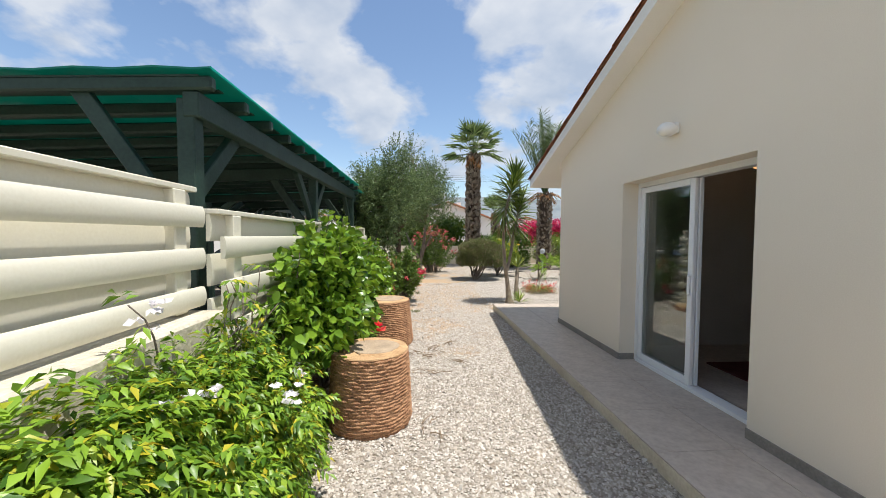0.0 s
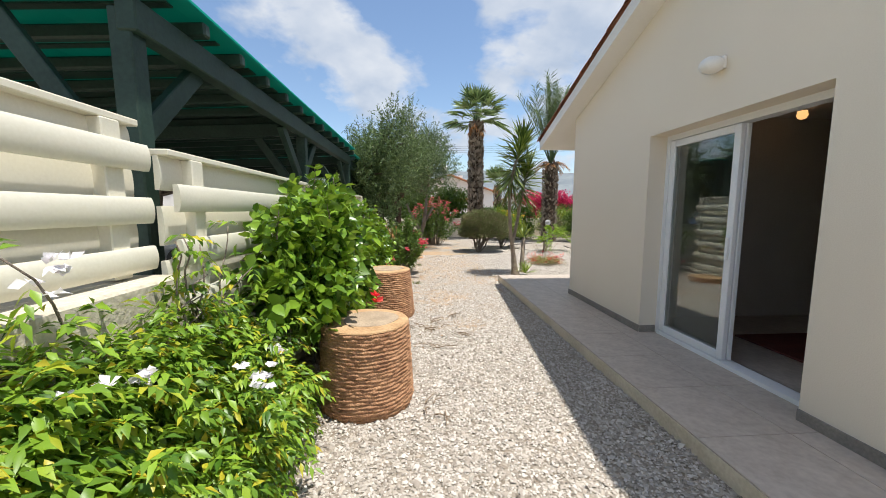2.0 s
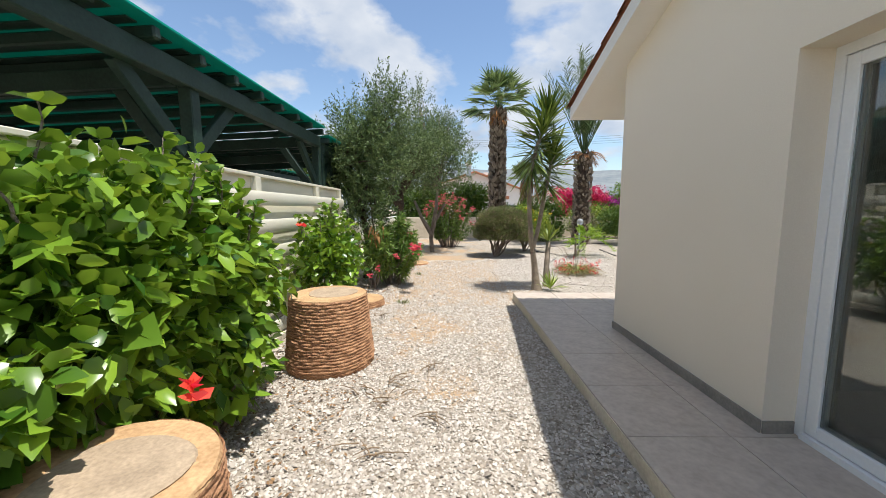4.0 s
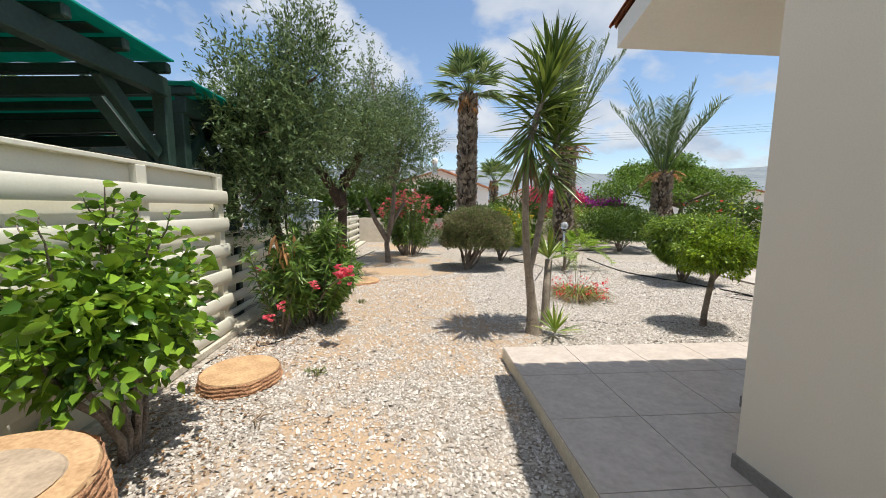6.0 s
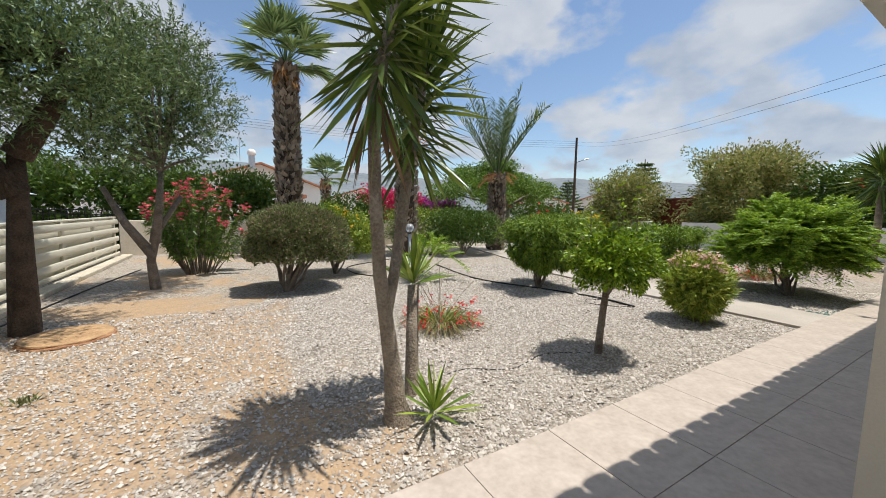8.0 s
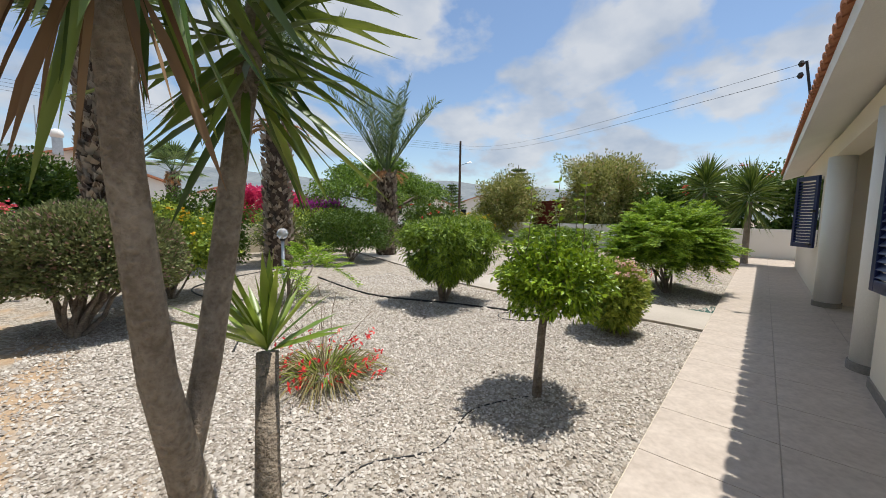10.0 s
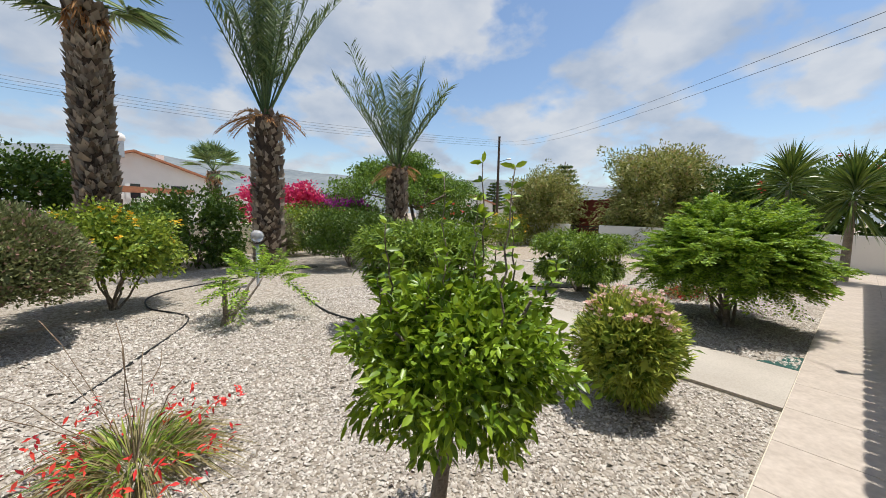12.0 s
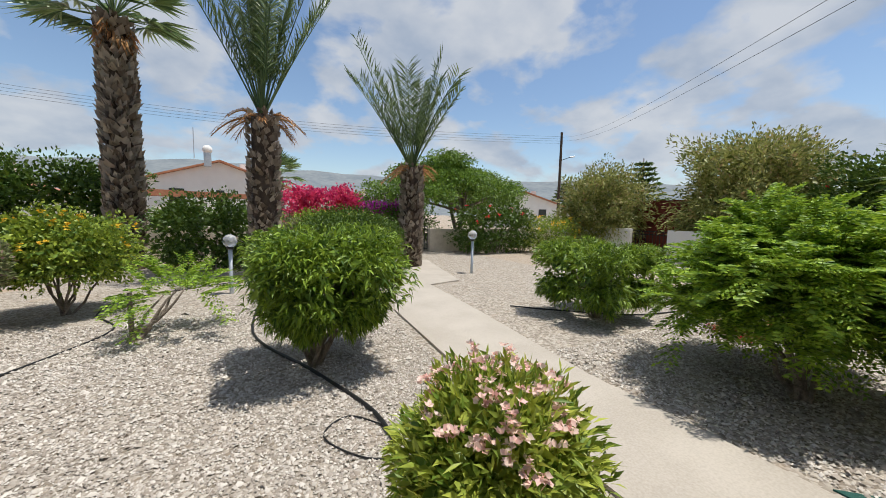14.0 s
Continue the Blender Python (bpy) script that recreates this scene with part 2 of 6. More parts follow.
m, n, l, b = nodes_of("green_roof_sheet")
M_SHEET = m
b.inputs["Base Color"].default_value, b.inputs["Roughness"].default_value = (0.01, 0.17, 0.135, 1), 0.35
t_ = n.new("ShaderNodeBsdfTranslucent")
t_.inputs["Color"].default_value = (0.01, 0.30, 0.235, 1)
mix_ = n.new("ShaderNodeMixShader")
mix_.inputs[0].default_value = 0.45
l.new(b.outputs[0], mix_.inputs[1])
l.new(t_.outputs[0], mix_.inputs[2])
l.new(mix_.outputs[0], n["Material Output"].inputs[0])

m, n, l, b = nodes_of("clear_glass")
M_GLASS = m
b.inputs["Base Color"].default_value, b.inputs["Roughness"].default_value = (0.62, 0.68, 0.66, 1), 0.0
b.inputs["Transmission Weight"].default_value, b.inputs["IOR"].default_value = 1.0, 1.8
m, n, l, b = nodes_of("dark_window_glass")
M_DARKGLASS = m
b.inputs["Base Color"].default_value, b.inputs["Roughness"].default_value = (0.02, 0.025, 0.03, 1), 0.05
m, n, l, b = nodes_of("warm_bulb")
M_BULB = m
b.inputs["Emission Color"].default_value, b.inputs["Emission Strength"].default_value = (1, 0.5, 0.18, 1), 0.9
m, n, l, b = nodes_of("globe_glass")
M_GLOBE = m
b.inputs["Base Color"].default_value, b.inputs["Roughness"].default_value = (0.80, 0.82, 0.84, 1), 0.12
b.inputs["Transmission Weight"].default_value = 0.7


# ---- building helpers ----
def mesh_object(name, verts, faces, material, parent=None, label="", smooth=False, kind=""):
    me = bpy.data.meshes.new(name)
    me.from_pydata([tuple(map(float, v)) for v in verts], [], faces)
    me.materials.append(material)
    if smooth:
        me.polygons.foreach_set("use_smooth", [True] * len(me.polygons))
    me.update()
    ob = new(name, me)
    if parent:
        ob.parent = parent
        ob.matrix_parent_inverse = Matrix.Translation(-parent.location)
    return tagged(ob, label, kind=kind)


def part(name, bm, material, parent=None, label="", smooth=False, kind=""):
    me = bpy.data.meshes.new(name)
    bm.to_mesh(me)
    bm.free()
    me.materials.append(material)
    if smooth:
        me.polygons.foreach_set("use_smooth", [True] * len(me.polygons))
    ob = new(name, me)
    if parent:
        ob.parent = parent
        ob.matrix_parent_inverse = Matrix.Translation(-parent.location)
    return tagged(ob, label, kind=kind)


def root(name, at_, label, category, group="", kind=""):
    e = new(name)
    e.location = at_
    e.empty_display_size = 0.1
    return tagged(e, label, category, group, kind)


def box(bm, x0, y0, z0, x1, y1, z1, bevel=0.0):
    g = bmesh.ops.create_cube(bm, size=1.0, matrix=Matrix.Translation(((x0 + x1) / 2, (y0 + y1) / 2, (z0 + z1) / 2)) @ Matrix.Diagonal((x1 - x0, y1 - y0, z1 - z0, 1)))
    if bevel:
        es = list({e for v in g["verts"] for e in v.link_edges})
        bmesh.ops.bevel(bm, geom=es, offset=bevel, segments=1, affect="EDGES")
    return bm


def boxed(x0, y0, z0, x1, y1, z1, bevel=0.0):
    return box(bmesh.new(), x0, y0, z0, x1, y1, z1, bevel)


def beam(a, c, w, h, bevel=0.006):
    """A squared timber from a to c."""
    a, c = Vector(a), Vector(c)
    bm = boxed(-w / 2, -h / 2, 0, w / 2, h / 2, (c - a).length, bevel)
    q = (c - a).to_track_quat("Z", "Y").to_matrix().to_4x4()
    bmesh.ops.transform(bm, matrix=Matrix.Translation(a) @ q, verts=bm.verts)
    return bm


def prism(poly, axis, lo, hi):
    """A polygon given in the two other axes, drawn out along axis from lo to hi."""
    bm = bmesh.new()
    def p3(u, v, w):
        return {"x": (w, u, v), "y": (u, w, v), "z": (u, v, w)}[axis]
    bot = [bm.verts.new(p3(u, v, lo)) for u, v in poly]
    top = [bm.verts.new(p3(u, v, hi)) for u, v in poly]
    bm.faces.new(bot)
    bm.faces.new(top)
    for i in range(len(poly)):
        j = (i + 1) % len(poly)
        bm.faces.new((bot[i], bot[j], top[j], top[i]))
    bmesh.ops.recalc_face_normals(bm, faces=bm.faces)
    return bm


def lathe(profile, at_, seg=24, wob=0.0):
    bm = bmesh.new()
    rings = []
    for i, (r, z) in enumerate(profile):
        rings.append([bm.verts.new((at_[0] + r * math.cos(a) * (1 + wob * math.sin(3 * a + i)), at_[1] + r * math.sin(a) * (1 + wob * math.cos(2 * a)), at_[2] + z)) for a in np.linspace(0, 2 * math.pi, seg, endpoint=False)])
    for p, q in zip(rings, rings[1:]):
        for i in range(seg):
            j = (i + 1) % seg
            bm.faces.new((p[i], p[j], q[j], q[i]))
    bm.faces.new(rings[0][::-1])
    bm.faces.new(rings[-1])
    return bm


def tube_data(pts, radii, seg=7, base=0):
    pts = [Vector(p) for p in pts]
    vs, fs = [], []
    for i, p in enumerate(pts):
        d = (pts[min(i + 1, len(pts) - 1)] - pts[max(i - 1, 0)]).normalized()
        s = d.cross(Vector((0.3, 0.9, 0.2))).normalized()
        u = d.cross(s)
        r = radii[i] if hasattr(radii, "__len__") else radii
        for k in range(seg):
            a = 2 * math.pi * k / seg
            vs.append(p + s * (r * math.cos(a)) + u * (r * math.sin(a)))
    for i in range(len(pts) - 1):
        for k in range(seg):
            j = (k + 1) % seg
            fs.append((base + i * seg + k, base + i * seg + j, base + (i + 1) * seg + j, base + (i + 1) * seg + k))
    fs.append(tuple(base + (len(pts) - 1) * seg + k for k in range(seg)))
    return vs, fs


def tubes(name, list_of, material, parent=None, label="", seg=7, kind=""):
    V, F = [], []
    for pts, radii in list_of:
        v, f = tube_data(pts, radii, seg, len(V))
        V += v
        F += f
    if name in ("branchwork", "shoot_growth", "dry_stalk_mass", "stalk_mass", "rib_mass", "sprig_growth", "twig_growth"):
        kind = "stuff"
    return mesh_object(name, V, F, material, parent, label, True, kind)


def bend(a, c, sag=0.1, rng=None, n=6, wob=0.0):
    a, c = Vector(a), Vector(c)
    out = []
    for i in range(n + 1):
        t = i / n
        p = a.lerp(c, t)
        p.z += sag * math.sin(math.pi * t)
        if wob and 0 < i < n:
            p += Vector((rng.uniform(-wob, wob), rng.uniform(-wob, wob), 0))
        out.append(p)
    return out


def unit(v):
    return v / np.maximum(np.linalg.norm(v, axis=1, keepdims=True), 1e-9)


def leaves(name, pts, dirs, length, width, material, parent=None, rng=None, fold=0.25, droop=0.15, label="", vary=0.35, kind="stuff", up=None, fine=False, lite=False):
    """One mesh of many leaves, each a folded blade of four faces (eight if fine, two if lite) from pts along dirs."""
    N = len(pts)
    d = unit(dirs)
    ref = np.array([0, 0, 1.0]) + rng.normal(size=(N, 3)) * (1.1 if up is None else 0.35)
    s = unit(np.cross(d, ref))
    nn = np.cross(s, d)
    nn = nn * np.where(nn[:, 2:3] < 0, -1.0, 1.0)
    L = (length * (1 - vary / 2 + vary * rng.random((N, 1))))
    W = (width * (1 - vary / 2 + vary * rng.random((N, 1)))) / 2
    mid = pts + d * L * 0.45
    tip = pts + d * L + np.array([0, 0, -1.0]) * (L * droop)
    sag = np.array([0, 0, -1.0])
    if fine:
        q1, q2 = pts + d * L * 0.28 + sag * (L * droop * 0.1), pts + d * L * 0.66 + sag * (L * droop * 0.45)
        V = np.stack([pts, q1 + s * W * 0.92 + nn * W * fold, q1, q1 - s * W * 0.92 + nn * W * fold, q2 + s * W * 0.85 + nn * W * fold, q2, q2 - s * W * 0.85 + nn * W * fold, tip], 1).reshape(-1, 3)
        tri = np.array([[0, 1, 2], [0, 2, 3], [1, 4, 2], [4, 5, 2], [2, 5, 3], [5, 6, 3], [4, 7, 5], [5, 7, 6]])
        b0 = (np.arange(N) * 8)[:, None]
    elif lite:
        V = np.stack([pts, mid + s * W + nn * W * fold, tip, mid - s * W + nn * W * fold], 1).reshape(-1, 3)
        tri = np.array([[0, 1, 2], [0, 2, 3]])
        b0 = (np.arange(N) * 4)[:, None]
    else:
        V = np.stack([pts, mid + s * W + nn * W * fold, tip, mid - s * W + nn * W * fold, mid - nn * W * 0.1], 1).reshape(-1, 3)
        tri = np.array([[0, 1, 4], [1, 2, 4], [2, 3, 4], [3, 0, 4]])
        b0 = (np.arange(N) * 5)[:, None]
    F = (b0[:, None, :] + tri[None]).reshape(-1, 3)
    me = bpy.data.meshes.new(name)
    me.vertices.add(len(V))
    me.vertices.foreach_set("co", V.astype(np.float32).ravel())
    me.loops.add(F.size)
    me.loops.foreach_set("vertex_index", F.astype(np.int32).ravel())
    me.polygons.add(len(F))
    me.polygons.foreach_set("loop_start", np.arange(0, F.size, 3, dtype=np.int32))
    me.polygons.foreach_set("loop_total", np.full(len(F), 3, dtype=np.int32))
    me.polygons.foreach_set("use_smooth", np.ones(len(F), dtype=bool))
    me.materials.append(material)
    me.update()
    me.validate()
    ob = new(name, me)
    if parent:
        ob.parent = parent
        ob.matrix_parent_inverse = Matrix.Translation(-parent.location)
    return tagged(ob, label, kind=kind)


def crown(rng, centre, radii, n, depth=0.5, lump=0.22, freq=2.2, low=-1.0, seed=0.0, square=1.0):
    """Points through the outer layers of an uneven rounded mass, and their outward directions."""
    d = unit(rng.normal(size=(n * 2, 3)))
    d = d[d[:, 2] > low][:n]
    k = np.array([noise.noise(Vector(v) * freq + Vector((seed, seed * 1.7, 3.1))) for v in d])
    k2 = np.array([noise.noise(Vector(v) * freq * 3 + Vector((seed * 2.1, 5.0, seed))) for v in d])
    r = (1 - depth * rng.random(len(d)) ** 1.6) * (1 + lump * k * 1.6 + lump * 0.7 * k2)
    dd = np.sign(d) * np.abs(d) ** square
    return np.array(centre) + dd * r[:, None] * np.array(radii), d


def flowers(name, pts, material, parent, rng, size=0.05, petals=5, label=""):
    P = np.repeat(pts, petals, 0)
    a = np.tile(np.arange(petals) * 2 * math.pi / petals, len(pts)) + np.repeat(rng.random(len(pts)) * 6, petals)
    D = np.stack([np.cos(a), np.sin(a), 0.5 + 0 * a], 1) + np.repeat(rng.normal(size=(len(pts), 3)) * 0.5, petals, 0)
    return leaves(name, P, D, size, size * 0.75, material, parent, rng, 0.2, 0.1, label)


def lie(x, y):
    """Small unevenness of the gravel in the garden."""
    return 0.012 * noise.noise(Vector((x * 1.7, y * 1.7, 0)))


def gh(x):
    """Ground height: the gravel rises a little to the east."""
    t = min(max((x - 3.0) / 3.0, 0), 1)
    return 0.075 * t * t * (3 - 2 * t)
# ---- the ground ----
def soil_at(x, y):
    # bare earth on the trodden way by the fence and round the tree bases
    way = math.exp(-((x - 0.1) / 1.2) ** 2) if y > 3.2 else 0.25 * math.exp(-((x - 0.1) / 0.8) ** 2)
    k = 0.75 * noise.noise(Vector((x * 0.9, y * 0.8, 1.3))) + 0.8 * noise.noise(Vector((x * 2.6, y * 2.6, 7.0))) + 0.5 * noise.noise(Vector((x * 6.5, y * 6.5, 2.0)))
    v = way * 0.75 + k * 1.0 - 0.55
    v -= 0.35 * min(max((x - 1.9) / 1.0, 0), 1)
    if 5.6 < y < 11.6 and -1.4 < x < 2.3:
        v += 0.62 * min(1.0, (2.3 - x) / 1.2) * min(1.0, (y - 5.6) / 0.8)
    v += 0.16 * min(max((1.7 - x) / 1.4, 0), 1) * min(max((y - 3.6) / 1.4, 0), 1)
    if x < -1.25 and 5.0 < y < 9:
        v += 0.5
    return min(max(v * 1.5, 0), 0.92)


def ground():
    def axis(lo, hi, step):
        inner = list(np.arange(lo, hi + 1e-6, step))
        return [-2500, -900, -300, -100, -45, lo - 12, lo - 4] + inner + [hi + 4, hi + 12, hi + 35, 120, 300, 900, 2500]
    xs, ys = axis(-2.6, 12.4, 0.12), axis(-3.0, 18.6, 0.12)
    verts, vals = [], []
    for y in ys:
        for x in xs:
            near = -2.6 <= x <= 12.4 and -3 <= y <= 18.6
            z = gh(x) + (lie(x, y) if near else 0)
            verts.append((x, y, z))
            vals.append(soil_at(x, y) if near else 0.25)
    nx = len(xs)
    faces = [(j * nx + i, j * nx + i + 1, (j + 1) * nx + i + 1, (j + 1) * nx + i) for j in range(len(ys) - 1) for i in range(nx - 1)]
    ob = mesh_object("ground", verts, faces, M_GROUND, smooth=True)
    attr = ob.data.attributes.new("soil", "FLOAT", "POINT")
    attr.data.foreach_set("value", vals)
    return tagged(ob, "white limestone gravel over sandy brown soil", "ground", kind="structure")


ground()

# ---- house ----
WX, EAVE_Y, SLOPE, RIDGE_Y = 1.95, 5.42, 0.335, -0.32
T = 0.12


def roof_z(y):
    """Underside of the roof slab."""
    return 2.56 + SLOPE * (EAVE_Y - abs(y - RIDGE_Y) - RIDGE_Y)


D0, D1, DZ = 0.9, 2.605, 2.25
S_END = -0.2
GND = 0.0
wall_poly = [(4.48, GND), (4.48, roof_z(4.48)), (S_END, roof_z(S_END)), (S_END, GND), (D0, GND), (D0, DZ), (D1, DZ), (D1, GND)]
tagged(part("wall_west", prism(wall_poly, "x", WX, WX + 0.28), M_RENDER), "cream rendered gable wall of the bungalow", "wall", kind="structure")
tagged(part("wall_north_corner", boxed(WX + 0.28, 4.2, GND, 2.52, 4.48, 2.8), M_RENDER), "cream rendered wall beside the bay", "wall", kind="structure")
# bay with a window, then the porch and the second bay
BY = 5.02
W0, W1, WZ0, WZ1 = 3.85, 4.75, 0.95, 2.15
tagged(part("wall_bay_side", boxed(2.52, 4.2, GND, 2.86, BY, 2.68), M_RENDER), "cream rendered side wall of the bay", "wall", kind="structure")
bm = boxed(2.86, BY - 0.26, GND, W0, BY, 2.68)
box(bm, W1, BY - 0.26, GND, 5.65, BY, 2.68)
box(bm, W0, BY - 0.26, GND, W1, BY, WZ0)
box(bm, W0, BY - 0.26, WZ1, W1, BY, 2.68)
tagged(part("wall_bay_north", bm, M_RENDER), "cream rendered wall with a shuttered window", "wall", kind="structure")
tagged(part("wall_porch_back", boxed(5.65, 3.2, GND, 9.6, 3.46, 2.9), M_RENDER), "cream rendered wall at the back of the porch", "wall", kind="structure")
tagged(part("wall_porch_side", boxed(5.39, 3.46, GND, 5.649, BY - 0.262, 2.68), M_RENDER), "cream rendered side wall of the porch", "wall", kind="structure")
bm = boxed(9.6, 4.75, GND, 15.5, 5.0, 2.68)
box(bm, 9.6, 3.46, GND, 9.85, 4.75, 2.68)
tagged(part("wall_second_bay", bm, M_RENDER), "cream rendered wall of the second bay", "wall", kind="structure")
tagged(part("wall_east", prism([(4.748, GND), (4.748, roof_z(4.748)), (S_END, roof_z(S_END)), (S_END, GND)], "x", 15.25, 15.5), M_RENDER), "cream rendered east wall of the bungalow", "wall", kind="structure")
tagged(part("wall_south", boxed(WX + 0.28, S_END, GND, 15.25, S_END + 0.25, roof_z(S_END + 0.25) - 0.002), M_RENDER), "cream rendered south wall of the bungalow", "wall", kind="structure")

# roof: slab, white barge board and soffit, tiles
RX0, RX1 = 1.70, 15.9
slab = [(EAVE_Y, roof_z(EAVE_Y)), (RIDGE_Y, roof_z(RIDGE_Y)), (RIDGE_Y, roof_z(RIDGE_Y) + 0.15), (EAVE_Y, roof_z(EAVE_Y) + 0.15)]
tagged(part("roof", prism(slab, "x", RX0, RX1), M_WHITE), "white painted roof slab with overhanging eaves", "roof", kind="structure")
tagged(part("porch_ceiling", boxed(5.652, 3.462, 2.62, 9.598, BY - 0.27, 2.68), M_WHITE), "white painted porch ceiling", "ceiling", kind="structure")
tagged(part("porch_beam", boxed(5.652, BY - 0.25, 2.36, 9.598, BY - 0.002, 2.62), M_RENDER), "cream rendered beam over the porch", "beam", kind="structure")


def barrel_tile(length=0.42, r=0.088):
    vs, fs = [], []
    k = 7
    for rad, off in ((r, 0.0), (r * 0.85, -0.014)):
        for yy, sc in ((0, 1.0), (length, 0.86)):
            for i in range(k):
                a = math.pi * i / (k - 1)
                vs.append((rad * sc * math.cos(a), -yy, rad * sc * math.sin(a) * 0.55 + off))
    for i in range(k - 1):
        fs.append((i, i + 1, k + i + 1, k + i))
        fs.append((2 * k + i, 3 * k + i, 3 * k + i + 1, 2 * k + i + 1))
        fs.append((i, 2 * k + i, 2 * k + i + 1, i + 1))
    me = bpy.data.meshes.new("roof_tile")
    me.from_pydata(vs, [], fs)
    me.materials.append(M_ROOFTILE)
    return me


tiles_root = root("roof_tiling", (RX0, EAVE_Y, 2.6), "terracotta barrel roof tiles", "roof tiles", kind="structure")
TILE = barrel_tile()
rngt = np.random.default_rng(4)
tilt = math.degrees(math.atan(SLOPE))
for i in range(76):
    o = new("roof_tile", TILE)
    o.parent = tiles_root
    o.matrix_parent_inverse = Matrix.Translation(-tiles_root.location)
    o.matrix_basis = pose(RX0 + 0.08 + i * 0.186, EAVE_Y + 0.04, 2.56 + 0.155, -tilt, 0, rngt.uniform(-1.2, 1.2))
for j in range(16):
    yy = EAVE_Y + 0.06 - j * 0.34
    o = new("roof_tile", TILE)
    o.parent = tiles_root
    o.matrix_parent_inverse = Matrix.Translation(-tiles_root.location)
    o.matrix_basis = pose(RX0 + 0.05, yy, 2.56 + 0.165 + SLOPE * (EAVE_Y - yy + 0.06) + 0.006 * (j % 2), -tilt, 0, rngt.uniform(-1.5, 1.5))


# the courses of tiles further up the slope, and the top row
def tile_courses():
    pitch, course, k = 0.186, 0.34, 6
    nx = int((RX1 - RX0 - 0.2) / pitch) * k
    vs, fs = [], []
    for sgn, run in ((1, EAVE_Y - RIDGE_Y),):
        n = int(run / course)
        for j in range(n):
            y0 = RIDGE_Y + sgn * (run - 0.3 - j * course)
            y1 = RIDGE_Y + sgn * max(run - 0.3 - (j + 1) * course - 0.05, 0.0)
            base = len(vs)
            jit = rngt.normal(size=nx // k + 1) * 0.006
            for yy, lift in ((y0, 0.045), (y1, 0.018)):
                for i in range(nx + 1):
                    w = 0.075 * abs(math.sin(math.pi * i / k)) ** 0.7
                    vs.append((RX0 + 0.16 + i * pitch / k, yy + jit[i // k], roof_z(yy) + 0.155 + lift + w))
            for i in range(nx):
                q = (base + i, base + i + 1, base + nx + 2 + i, base + nx + 1 + i)
                fs.append(q if sgn < 0 else q[::-1])
    o = mesh_object("tile_courses", vs, fs, M_ROOFTILE, tiles_root, "weathered terracotta courses", True, "stuff")
    return o


tile_courses()
ridge_z = roof_z(RIDGE_Y) + 0.22
for i in range(38):
    o = new("ridge_tile", TILE)
    o.parent = tiles_root
    o.matrix_parent_inverse = Matrix.Translation(-tiles_root.location)
    o.matrix_basis = pose(RX0 + 0.02 + i * 0.37, RIDGE_Y, ridge_z, 0, 0, -90) @ Matrix.Scale(1.25, 4, (1, 0, 0))

# skirting
bm = boxed(WX - 0.012, D1, T, WX, 4.492, T + 0.075)
box(bm, WX - 0.012, S_END, T, WX, D0, T + 0.075)
box(bm, WX, 4.48, T, 2.508, 4.492, T + 0.075)
box(bm, WX + 0.002, D1 - 0.012, T, 2.13, D1 - 0.001, T + 0.075)
tagged(part("baseboard", bm, M_SKIRT), "grey stone skirting along the cream wall", "skirting", kind="structure")
bm = boxed(2.508, 4.495, T, 2.52, BY + 0.012, T + 0.075)
box(bm, 2.52, BY, T, 5.65, BY + 0.012, T + 0.075)
tagged(part("baseboard_bay", bm, M_SKIRT), "grey stone skirting along the bay", "skirting", kind="structure")

# sliding door
door = root("door_1", (2.15, (D0 + D1) / 2, T), "white aluminium sliding glass door standing half open", "sliding door", kind="structure")
bm = boxed(2.14, D0, T, 2.25, D0 + 0.05, DZ)
box(bm, 2.14, D1 - 0.05, T, 2.25, D1, DZ)
box(bm, 2.14, D0 + 0.05, DZ - 0.055, 2.25, D1 - 0.05, DZ)
box(bm, 2.12, D0 + 0.05, T, 2.25, D1 - 0.05, T + 0.035)
part("door_frame", bm, M_ALU, door)


def sash(x, y0, y1, name):
    bm = boxed(x, y0, T + 0.04, x + 0.04, y0 + 0.065, DZ - 0.06, 0.004)
    box(bm, x, y1 - 0.065, T + 0.04, x + 0.04, y1, DZ - 0.06, 0.004)
    box(bm, x, y0 + 0.065, DZ - 0.125, x + 0.04, y1 - 0.065, DZ - 0.06, 0.004)
    box(bm, x, y0 + 0.065, T + 0.04, x + 0.04, y1 - 0.065, T + 0.11, 0.004)
    s = part(name, bm, M_ALU, door)
    g = part("pane", boxed(x + 0.016, y0 + 0.066, T + 0.111, x + 0.024, y1 - 0.066, DZ - 0.126), M_GLASS, s)
    g.visible_shadow = False
    return s


sash(2.145, 1.72, D1 - 0.052, "sliding_leaf")
s2 = sash(2.195, 1.715, D1 - 0.052, "fixed_leaf")
part("door_handle", boxed(2.12, 1.735, 1.05, 2.144, 1.765, 1.25, 0.008), M_ALU, door)

# room behind the door
tagged(part("room_floor", boxed(2.26, 0.2, 0.05, 6.5, 3.1, T), M_TILE), "tiled floor of the dim room", "floor", kind="structure")
bm = boxed(6.5, 0.22, T, 6.6, 3.1, 2.6)
box(bm, 2.24, 3.1, T, 6.5, 3.19, 2.6)
box(bm, 2.24, 0.2, T, 6.5, 0.3, 2.6)
tagged(part("room_wall", bm, M_ROOM), "beige plaster walls of the dim room", "wall", kind="structure")
tagged(part("room_ceiling", boxed(2.24, 0.2, 2.6, 6.6, 3.19, 2.66), M_WHITE), "white plaster ceiling of the room", "ceiling", kind="structure")
tagged(part("rug", boxed(2.9, 0.5, T + 0.001, 5.4, 2.4, T + 0.02, 0.006), M_RUG), "dark red woven rug on the tiled floor", "rug")
